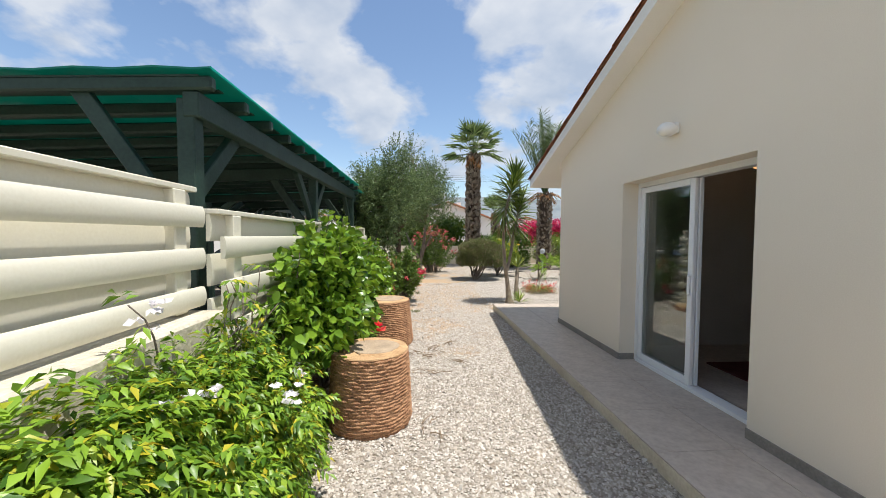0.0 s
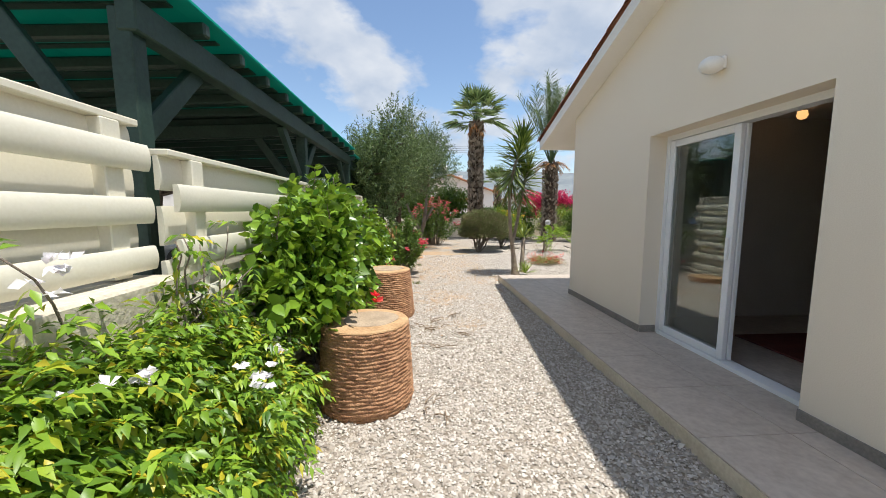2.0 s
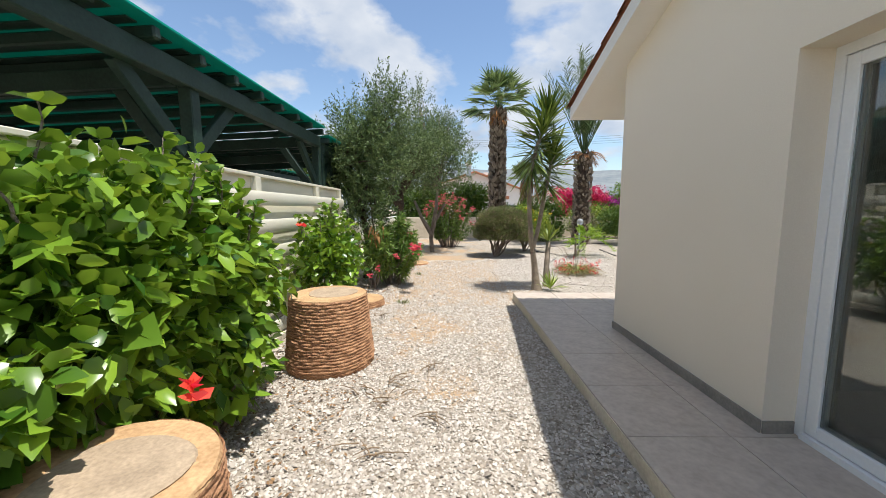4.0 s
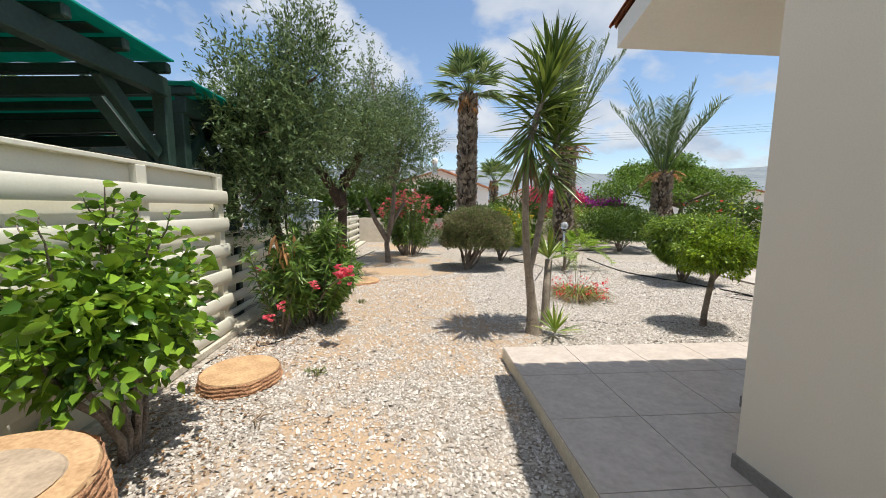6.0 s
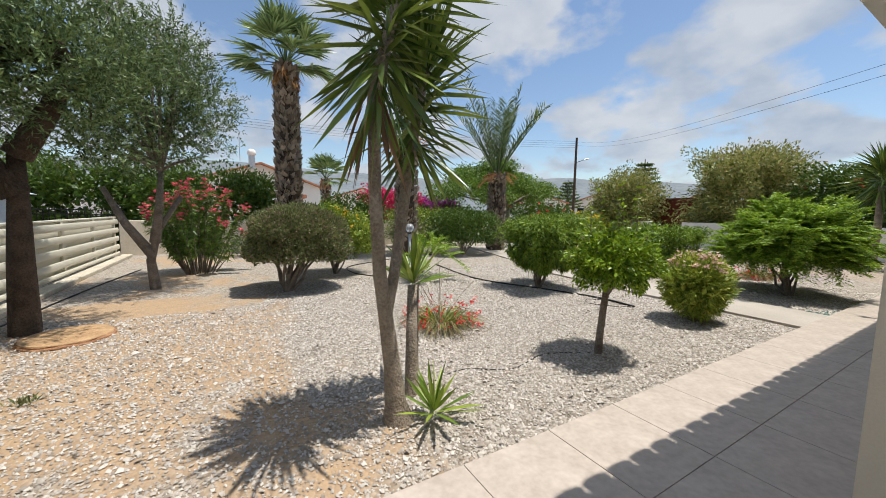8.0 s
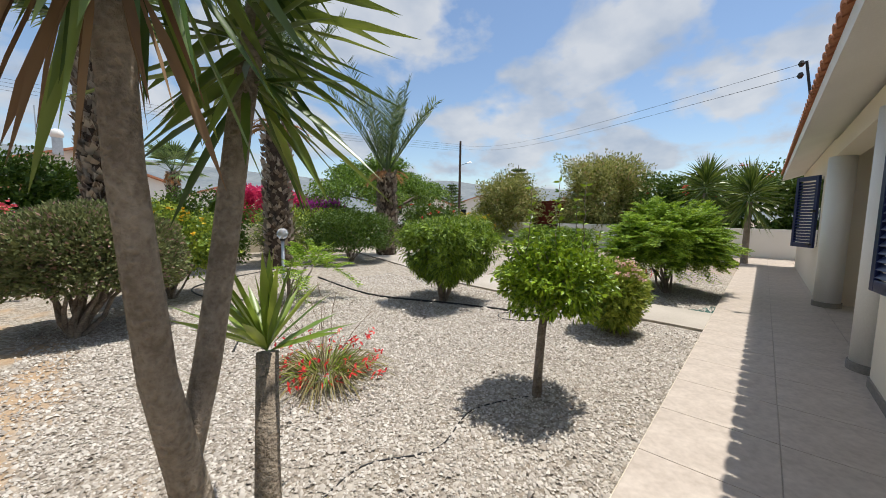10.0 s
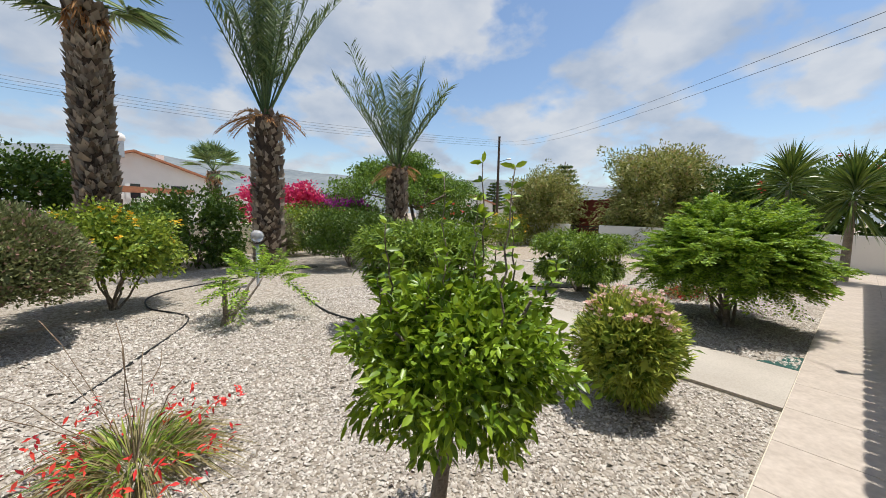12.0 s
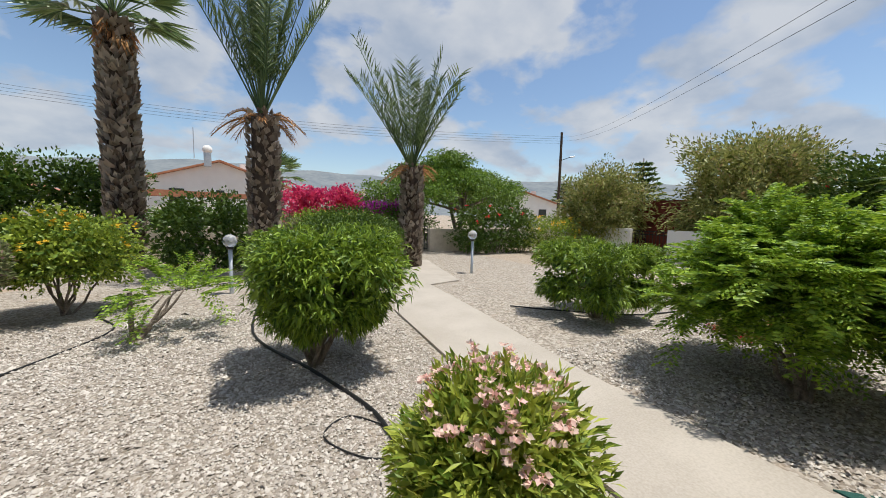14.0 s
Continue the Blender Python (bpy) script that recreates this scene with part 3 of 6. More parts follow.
cl = root("ceiling_light", (3.75, 2.7, 2.6), "small round ceiling light with a warm bulb", "ceiling light")
part("base_plate", lathe([(0.05, -0.03), (0.06, -0.001)], (3.75, 2.7, 2.6), 20), M_WHITE, cl)
part("bulb", lathe([(0.01, -0.12), (0.035, -0.11), (0.05, -0.075), (0.04, -0.031)], (3.75, 2.7, 2.6), 16), M_BULB, cl, smooth=True)

# wall lamp over the door
wl_ = root("wall_lamp", (WX, 1.75, 2.66), "white round outdoor bulkhead lamp on the gable wall", "wall lamp")
bm = bmesh.new()
bmesh.ops.create_uvsphere(bm, u_segments=18, v_segments=12, radius=0.085, matrix=Matrix.Translation((WX - 0.085, 1.75, 2.64)) @ Matrix.Diagonal((1.05, 1.0, 0.8, 1)))
part("globe", bm, M_WHITE, wl_, smooth=True)
part("back_plate", boxed(WX - 0.035, 1.69, 2.60, WX, 1.81, 2.70, 0.008), M_WHITE, wl_)


# porch columns
def column(x, y):
    c = root("porch_column", (x, y, T), "round white column on a grey base", "column", "porch columns", "structure")
    part("shaft", lathe([(0.15, 0.075), (0.15, 2.24)], (x, y, T), 28), M_WHITE, c, smooth=True)
    part("base", lathe([(0.165, 0), (0.165, 0.075)], (x, y, T), 28), M_SKIRT, c)


column(6.1, 4.93)
column(9.3, 4.93)


# shuttered windows
def shutter(x0, x1, z0, z1, y, swing, group):
    """Louvred shutter hinged at x0, swung out from the wall by swing degrees."""
    s = root("window_shutter", (x0, y, z0), "navy blue louvred wooden shutter, folded back on the cream wall", "shutter", group)
    w, h = x1 - x0, z1 - z0
    bm = boxed(0, 0, 0, 0.07, 0.04, h, 0.004)
    box(bm, w - 0.07, 0, 0, w, 0.04, h, 0.004)
    box(bm, 0.07, 0, 0, w - 0.07, 0.04, 0.08, 0.004)
    box(bm, 0.07, 0, h - 0.08, w - 0.07, 0.04, h, 0.004)
    kids = [("frame", bm, M_BLUE)]
    k = int((h - 0.18) / 0.055)
    for i in range(k):
        b2 = boxed(0.071, -0.004, -0.024, w - 0.071, 0.004, 0.024)
        bmesh.ops.transform(b2, matrix=Matrix.Translation((0, 0.02, 0.115 + i * 0.055)) @ Matrix.Rotation(radians(38), 4, "X"), verts=b2.verts)
        kids.append(("slat", b2, M_BLUE))
    b3 = boxed(0.02, 0.04, 0.05, 0.10, 0.085, 0.075)
    kids.append(("catch", b3, M_BLACK))
    b4 = boxed(0.0, 0.04, h * 0.5, 0.06, 0.085, h * 0.5 + 0.03)
    kids.append(("hinge", b4, M_BLACK))
    for nm, bmm, mm in kids:
        o = part(nm, bmm, mm)
        o.parent = s
    s.matrix_basis = pose(x0, y, z0, 0, 0, swing)
    return s


def window(name, x0, x1, z0, z1, y):
    w = root(name, ((x0 + x1) / 2, y, z0), "window with white sill and navy shutters", "window", kind="structure")
    bm = boxed(x0, y - 0.12, z0, x0 + 0.06, y - 0.06, z1)
    box(bm, x1 - 0.06, y - 0.12, z0, x1, y - 0.06, z1)
    box(bm, x0 + 0.06, y - 0.12, z1 - 0.06, x1 - 0.06, y - 0.06, z1)
    box(bm, x0 + 0.06, y - 0.12, z0, x1 - 0.06, y - 0.06, z0 + 0.06)
    box(bm, (x0 + x1) / 2 - 0.03, y - 0.12, z0 + 0.06, (x0 + x1) / 2 + 0.03, y - 0.06, z1 - 0.06)
    part("window_frame", bm, M_ALU, w)
    part("pane", boxed(x0 + 0.061, y - 0.095, z0 + 0.061, x1 - 0.061, y - 0.085, z1 - 0.061), M_DARKGLASS, w)
    part("window_sill", boxed(x0 - 0.05, y - 0.059, z0 - 0.04, x1 + 0.05, y + 0.06, z0 - 0.001, 0.006), M_WHITE, w)


window("window_1", W0, W1, WZ0, WZ1, BY)
shutter(W1, W1 + 0.52, WZ0 - 0.02, WZ1 + 0.02, BY + 0.02, 7, "bay window shutters")
shutter(W0, W0 + 0.45, WZ0 - 0.02, WZ1 + 0.02, BY + 0.06, 178, "bay window shutters")
tagged(part("window_2", boxed(10.6, 4.99, 0.95, 11.8, 5.004, 2.2), M_DARKGLASS), "dark glazed window of the second bay", "window", kind="structure")
shutter(10.55, 11.1, 0.93, 2.22, 5.03, 28, "second bay shutters")

# terrace with tiles
KX, NY = 1.15, 6.17
tagged(part("terrace", prism([(KX, -6.5), (2.6, -6.5), (2.6, -0.6), (17.9, -0.6), (17.9, NY), (KX, NY)], "z", -0.05, T - 0.012), M_KERB), "cream rendered terrace slab with a low kerb", "terrace", kind="structure")
terrace_tiles = root("terrace_paving", (KX, NY, T), "beige grey ceramic paving tiles", "paving", kind="structure")
bm = boxed(KX + 0.006, -0.59, T - 0.0119, 17.89, NY - 0.006, T - 0.005)
box(bm, KX + 0.006, -6.49, T - 0.0119, 2.59, -0.591, T - 0.005)
tagged(part("terrace_grout", bm, M_GROUT), "grey grout bed", "grout", kind="structure")

# path slab to the garden gate
path_poly = [(6.56, NY + 0.003), (7.57, NY + 0.003), (7.62, 8.0), (7.95, 10.2), (8.2, 12.3), (9.0, 12.5), (9.9, 15.9), (8.6, 16.1), (7.6, 12.6), (6.85, 10.8), (6.6, 8.2)]
tagged(part("path", prism(path_poly, "z", -0.02, 0.104), M_PATH), "pale concrete garden path", "path", kind="structure")
tagged(part("path_east", prism([(12.0, 11.2), (17.5, 11.6), (17.5, 12.9), (12, 12.6)], "z", 0.0, 0.098), M_PATH), "pale concrete cross path", "path", kind="structure")
tagged(part("ground_mesh", prism([(7.64, NY + 0.01), (8.12, NY + 0.01), (8.05, 6.3), (7.82, 6.33), (7.66, 6.48)], "z", 0.06, 0.085), M_NET), "green weed-control mesh showing at the gravel edge", "weed mesh")
# ---- fence by the car park ----
def board_profile(z0, z1, x, bulge=0.022, back=0.012):
    """Cross-section of one rounded fence board, in x and z."""
    pts = []
    for i in range(11):
        t = 0.5 - 0.5 * math.cos(math.pi * i / 10)
        pts.append((x + bulge * math.sin(math.pi * (0.04 + 0.92 * t)) ** 0.45, z0 + (z1 - z0) * t))
    return pts + [(x - back, z1), (x - back, z0)]


def fence_board(parent, x, y0, y1, z0, z1, bulge=0.024):
    o = part("board", prism(board_profile(z0, z1, x, bulge), "y", y0, y1), M_FENCE, parent, smooth=True)
    o.data.set_sharp_from_angle(angle=0.75)
    return o


def fence_panel(x, y0, y1, zs, top, posts, group, zb=0.05):
    f = root("fence_panel", (x, (y0 + y1) / 2, zb), "cream louvred board fence panel between square posts", "fence", group)
    for z0, z1 in zs:
        fence_board(f, x, y0, y1, z0, z1)
    # recessed boards behind the gaps
    gaps = [(zs[i + 1][1] - 0.03, zs[i][0] + 0.03) for i in range(len(zs) - 1)] + [(zs[0][1] - 0.03, top - 0.02)]
    for z0, z1 in gaps:
        if z1 - z0 > 0.05:
            o = part("board", prism(board_profile(z0, z1, x - 0.085, 0.02), "y", y0, y1), M_FENCE, f, smooth=True)
            o.data.set_sharp_from_angle(angle=0.75)
    part("rail", boxed(x - 0.12, y0, top - 0.02, x - 0.02, y1, top + 0.012, 0.005), M_FENCE, f)
    for py in posts:
        part("post", boxed(x - 0.075, py - 0.05, zb, x - 0.012, py + 0.05, top - 0.021, 0.005), M_FENCE, f)
    return f


fence_panel(-1.82, -4.2, 0.72, [(1.655, 1.78), (1.405, 1.53), (1.18, 1.295)], 1.885, [-3.4, -2.2, -0.97, 0.55], "car park fence", 1.16)
Z6 = [(1.46, 1.60), (1.18, 1.32), (0.90, 1.04), (0.62, 0.76), (0.35, 0.49), (0.09, 0.23)]
fence_panel(-1.72, 0.76, 6.96, Z6, 1.76, [0.98, 2.5, 4.17, 5.79, 6.88], "car park fence")
fence_panel(-1.95, 7.15, 10.6, [(0.93, 1.06), (0.70, 0.83), (0.47, 0.6), (0.24, 0.37), (0.09, 0.17)], 1.12, [7.25, 8.8, 10.4], "car park fence", 0.1)
fence_panel(-1.95, 10.75, 17.9, [(0.93, 1.06), (0.70, 0.83), (0.47, 0.6), (0.24, 0.37), (0.09, 0.17)], 1.12, [10.9, 12.5, 14.2, 16, 17.7], "car park fence", 0.1)
tagged(part("wall_ledge", boxed(-2.0, -4.5, 0, -1.68, 0.72, 1.15, 0.012), M_LEDGE), "weathered low wall under the cream fence", "low wall", kind="structure")
tagged(part("fence_footing", boxed(-1.90, 0.722, 0, -1.68, 18.0, 0.075, 0.01), M_LEDGE), "low concrete footing under the fence", "footing", kind="structure")


# ---- carport ----
def carport(ox, oy, w, l, name_label):
    """Timber carport: w to the west of ox, l to the north of oy, with posts, braces, joists and a green sheet roof."""
    c = root("carport", (ox, oy, 0), name_label, "carport")
    ys = [oy, oy + l * 0.49, oy + l]
    zb = 2.35
    for bx in (ox, ox - w * 0.5, ox - w):
        zb = 2.35 + 0.045 * (bx - ox)
        for y in ys:
            part("post", boxed(bx - 0.035, y - 0.03, 0.0, bx + 0.075, y + 0.075, zb + 0.12, 0.008), M_GREEN_WOOD, c)
            for sgn in (-1, 1):
                if oy - 0.1 < y + sgn * 0.65 < oy + l + 0.1:
                    part("brace", beam((bx, y + sgn * 0.06, 1.85), (bx, y + sgn * 0.62, zb + 0.02), 0.06, 0.11), M_GREEN_WOOD, c)
            if bx == ox:
                part("brace", beam((bx - 0.02, y, 1.62), (bx - 0.62, y, zb + 0.16), 0.05, 0.1), M_GREEN_WOOD, c)
            else:
                part("brace", beam((bx + 0.06, y, 1.8), (bx + 0.75, y, zb + 0.1), 0.06, 0.12), M_GREEN_WOOD, c)
        part("beam", boxed(bx - 0.05 + 0.06, oy - 0.04, zb, bx + 0.05 + 0.06, oy + l - 0.02, zb + 0.16, 0.008), M_GREEN_WOOD, c)
    zb = 2.35
    for y in ys[1:]:
        part("tie_beam", beam((ox - w, y - 0.11, zb - 0.2), (ox, y - 0.11, zb + 0.07), 0.055, 0.15, 0.006), M_GREEN_WOOD, c)

    def fall(x):
        return 0.045 * (x - ox)

    k = int(l / 0.48) + 2
    for i in range(k):
        y = oy - 0.03 + i * (l - 0.11) / (k - 1)
        part("joist", beam((ox - w - 0.3, y, zb + 0.2 + fall(ox - w - 0.3)), (ox + 0.2, y, zb + 0.2 + fall(ox + 0.2)), 0.065, 0.085, 0.012), M_GREEN_WOOD, c)
    # shading sheet: light corrugation
    V, F = [], []
    nx_, x0, x1 = 60, ox - w - 0.35, ox + 0.22
    yk = [oy - 0.1, oy + l - 0.1]
    for i in range(nx_ + 1):
        x = x0 + (x1 - x0) * i / nx_
        z = zb + 0.266 + 0.006 * math.sin(i * 1.57) + 0.003 * math.sin(i * 0.37) + fall(x)
        V += [(x, yk[0], z), (x, yk[1], z), (x, yk[0], z + 0.012), (x, yk[1], z + 0.012)]
    for i in range(nx_):
        a, b_ = i * 4, i * 4 + 4
        F += [(a, a + 1, b_ + 1, b_), (a + 2, b_ + 2, b_ + 3, a + 3), (a, b_, b_ + 2, a + 2), (a + 1, a + 3, b_ + 3, b_ + 1)]
    mesh_object("roof_sheet", V, F, M_SHEET, c, "translucent green roof sheeting")
    # gaps of light between overlapping boards above the joists
    for i in range(int(l / 0.24) - 1):
        y = oy - 0.06 + i * 0.24
        half = 0.03 if i < 4 else 0.07 if i % 3 else 0.042
        part("roof_board", beam((ox - w - 0.3, y + half, zb + 0.242 + fall(ox - w - 0.3)), (ox + 0.12, y + half, zb + 0.242 + fall(ox + 0.12)), 2 * half, 0.01, 0), M_GREEN_WOOD, c)
    c.rotation_euler.x = radians(0.5)
    return c


carport(-1.99, 0.88, 6.2, 5.57, "dark green timber carport roofed with green sheeting")
carport(-2.05, 6.80, 6.2, 1.9, "short dark green timber carport bay adjoining the larger carport")
carport(-5.2, 9.2, 6.2, 5.0, "second dark green timber carport beyond the fence")

# parked car behind the fence
def car(x, y):
    c = root("parked_car", (x, y, 0), "silver grey hatchback parked under the carport", "car")
    prof = [(-2.0, 0.35), (-2.05, 0.75), (-1.75, 0.95), (-0.95, 1.02), (-0.35, 1.42), (0.9, 1.47), (1.6, 1.3), (1.95, 0.95), (2.0, 0.4)]
    bm = prism([(x + u, v) for u, v in prof], "y", y - 0.85, y + 0.85)
    bmesh.ops.bevel(bm, geom=list(bm.edges), offset=0.07, segments=3, affect="EDGES")
    part("body", bm, M_CAR, c, smooth=True)
    for s in (-1, 1):
        part("side_window", prism([(x - 0.75, 1.03), (x - 0.28, 1.36), (x + 0.85, 1.4), (x + 1.45, 1.22), (x + 1.5, 1.03)], "y", y + s * 0.852 - 0.004, y + s * 0.852 + 0.004), M_DARKGLASS, c)
        for u in (-1.3, 1.25):
            b_ = lathe([(0.12, -0.1), (0.3, -0.1), (0.32, -0.06), (0.32, 0.06), (0.3, 0.1), (0.12, 0.1)], (0, 0, 0), 22)
            bmesh.ops.transform(b_, matrix=Matrix.Translation((x + u, y + s * 0.8, 0.32)) @ Matrix.Rotation(radians(90), 4, "X"), verts=b_.verts)
            tyre = part("wheel", b_, M_BLACK, c)
            b_ = lathe([(0.05, -0.112), (0.19, -0.112), (0.2, -0.1), (0.2, 0.1), (0.19, 0.112), (0.05, 0.112)], (0, 0, 0), 18)
            bmesh.ops.transform(b_, matrix=Matrix.Translation((x + u, y + s * 0.8, 0.32)) @ Matrix.Rotation(radians(90), 4, "X"), verts=b_.verts)
            part("rim", b_, M_GALV, tyre, "grey metal wheel rim")
    part("windscreen", beam((x - 0.95, y, 1.06), (x - 0.36, y, 1.45), 1.4, 0.02, 0), M_DARKGLASS, c)
    return c


car(-4.6, 8.2)


# ---- sawn palm trunks ----
def palm_stump(x, y, h, r_top, r_bot, label):
    s = root("palm_trunk_section", (x, y, 0), label, "tree stump", "sawn palm sections")
    rng = np.random.default_rng(int(100 * abs(x + y)))
    V, F = [], []
    seg, rows = 96, max(10, int(h / 0.0065))
    for i in range(rows + 1):
        t = i / rows
        z = h * t
        r0 = r_bot + (r_top - r_bot) * t - 0.02 * max(0, 1 - t * 10)
        for k in range(seg):
            a = 2 * math.pi * k / seg
            band = abs(math.sin(z * math.pi / 0.026 + 1.6 * noise.noise(Vector((math.cos(a) * 1.6, math.sin(a) * 1.6, z * 3)))))
            fib = noise.noise(Vector((math.cos(a) * 9, math.sin(a) * 9, z * 55)))
            r = r0 + 0.008 * band + 0.008 * fib + 0.006 * noise.noise(Vector((math.cos(a) * 30, math.sin(a) * 30, z * 25)))
            V.append((x + r * math.cos(a), y + r * math.sin(a), z))
    for i in range(rows):
        for k in range(seg):
            j = (k + 1) % seg
            F.append((i * seg + k, i * seg + j, (i + 1) * seg + j, (i + 1) * seg + k))
    mesh_object("fibrous_side", V, F, M_FIBRE, s, "reddish brown woven palm fibre")
    part("sawn_top", lathe([(r_top - 0.03, h - 0.03), (r_top + 0.004, h - 0.012), (r_top - 0.004, h + 0.006), (r_top * 0.6, h + 0.009), (r_top * 0.25, h + 0.003)], (x, y, 0), 48, 0.008), M_SAWN, s, "pale sawn end grain")
    if h > 0.3:
        part("weathered_core", lathe([(r_top * 0.66, h + 0.004), (r_top * 0.64, h + 0.013), (r_top * 0.2, h + 0.014)], (x + 0.03, y + 0.02, 0), 40, 0.07), M_HEART, s, "greyed core of the sawn end")
    return s


palm_stump(-0.91, 1.56, 0.63, 0.32, 0.355, "sawn palm trunk section with fibrous brown bark standing on gravel")
palm_stump(-0.97, 3.84, 0.65, 0.335, 0.40, "sawn palm trunk section with fibrous brown bark standing on gravel")
palm_stump(-1.13, 5.85, 0.10, 0.29, 0.31, "low sawn palm trunk disc lying on bare soil")
palm_stump(-0.74, 9.92, 0.035, 0.36, 0.38, "low sawn palm trunk disc lying on bare soil")


# ---- plants: builders ----
def branchy(rng, base, tips, r0, wob=0.05, fork=0.5):
    """Stems from one base to each tip."""
    out = []
    for t in tips:
        b0 = Vector(base) + Vector((rng.uniform(-0.06, 0.06), rng.uniform(-0.06, 0.06), 0))
        pts = bend(b0, t, 0.0, rng, 5, wob)
        out.append((pts, list(np.linspace(r0, r0 * 0.35, 6))))
    return out


def shrub(name, x, y, centre, radii, n, leaf, mat_, label, category, seed, stems=8, depth=0.5, lump=0.2, low=-0.9, stem_r=0.018, bark=None, dirmix=(0.6, 0.7, 0.15), droop=0.15, flower=None, square=1.0, group="", inner=0.45, fine=False, taper=0.0):
    """A bush: bare stems at the base, and a crown of leaves."""
    rng = np.random.default_rng(seed)
    z0 = gh(x)
    e = root(name, (x, y, z0), label, category, group)
    c = Vector(centre)
    R = Vector(radii)
    tips = []
    for i in range(stems):
        a = 2 * math.pi * i / stems + rng.uniform(-0.3, 0.3)
        k = rng.uniform(0.25, 0.75)
        tips.append(c + Vector((math.cos(a) * R.x * k, math.sin(a) * R.y * k, R.z * rng.uniform(-0.2, 0.5))))
    tubes("branchwork", branchy(rng, (x, y, z0 - 0.01), tips, stem_r), bark or M_BARK, e, kind="")
    p, d = crown(rng, centre, radii, n, depth, lump, 2.4, low, seed, square)
    if taper:
        k_ = np.clip((centre[2] - p[:, 2]) / radii[2], 0, 1)[:, None]
        p[:, :2] = np.array(centre[:2]) + (p[:, :2] - np.array(centre[:2])) * (1 - taper * k_)
    keep = p[:, 2] > z0 + 0.02
    p, d = p[keep], d[keep]
    D = d * dirmix[0] + rng.normal(size=d.shape) * dirmix[1] * 0.6 + np.array([0, 0, dirmix[2]])
    far = x > 15 or y > 15.5
    leaves("crown", p, D, leaf[0], leaf[1], mat_, e, rng, droop=droop, fine=fine, lite=far)
    if inner:
        ni = int(n * inner)
        p2, d2 = crown(rng, centre, [r * 0.84 for r in radii], ni, 0.55, lump, 2.4, low, seed, square)
        if taper:
            k_ = np.clip((centre[2] - p2[:, 2]) / radii[2], 0, 1)[:, None]
            p2[:, :2] = np.array(centre[:2]) + (p2[:, :2] - np.array(centre[:2])) * (1 - taper * k_)
        p2 = p2[p2[:, 2] > z0 + 0.05]
        leaves("inner_crown", p2, rng.normal(size=p2.shape), max(leaf[0] * 1.5, 0.07), max(leaf[1] * 2.2, 0.05), mat_, e, rng)
    if flower:
        fm, fn, fs, zmin = flower
        fp, fd = crown(rng, centre, [r * 1.04 for r in radii], fn * 3, 0.06, lump, 2.4, low, seed, square)
        k = (fp[:, 2] > zmin)
        fp = fp[k][:fn]
        cl_ = np.repeat(fp, 5, 0) + rng.normal(size=(len(fp) * 5, 3)) * fs * 0.7
        flowers("blossoms", cl_, fm, e, rng, fs)
    return e


def whorls(rng, pts, dirs, per, length, spread=0.9):
    """Leaves in tufts round shoot ends."""
    P = np.repeat(pts, per, 0)
    D0_ = np.repeat(unit(dirs), per, 0)
    D = D0_ * (0.35 + 0.5 * rng.random((len(P), 1))) + unit(rng.normal(size=P.shape)) * spread
    P = P - D0_ * (rng.random((len(P), 1)) * length * 0.8)
    return P, D


def oleander(name, x, y, stems, height, spread, seed, leaf, mat_, label, flower=None, per=26, group="", c0=0.15, tmin=0.3):
    """Many upright stems, each with tufts of long narrow leaves."""
    rng = np.random.default_rng(seed)
    z0 = gh(x)
    e = root(name, (x, y, z0), label, "shrub", group)
    st, P, D, tipsl = [], [], [], []
    for i in range(stems):
        a = rng.uniform(0, 2 * math.pi)
        k = math.sqrt(rng.random())
        h = height * (1 - 0.42 * k * k) * rng.uniform(0.72, 1.05)
        tip = Vector((x + math.cos(a) * spread[0] * k, y + math.sin(a) * spread[1] * k, z0 + h))
        b0 = Vector((x + math.cos(a) * c0 * k, y + math.sin(a) * c0 * k, z0 - 0.01))
        pts = bend(b0, tip, 0.06, rng, 5, 0.025)
        st.append((pts, list(np.linspace(0.013, 0.004, 6))))
        d = (pts[-1] - pts[-3]).normalized()
        for t in np.linspace(tmin, 1.0, 9):
            q = b0.lerp(tip, t) + Vector((0, 0, 0.06 * math.sin(math.pi * t)))
            P.append(q)
            D.append(d)
        tipsl.append(tip)
    tubes("branchwork", st, M_BARK, e, seg=5)
    P, D = whorls(rng, np.array(P), np.array(D), per, leaf[0] * 0.6)
    leaves("crown", P, D, leaf[0], leaf[1], mat_, e, rng, droop=0.22)
    if flower:
        fm, frac, fs = flower
        tp = np.array([t for t in tipsl if rng.random() < frac])
        cl_ = np.repeat(tp, 9, 0) + rng.normal(size=(len(tp) * 9, 3)) * fs * 0.9 + np.array([0, 0, 0.03])
        flowers("blossoms", cl_, fm, e, rng, fs)
    return e


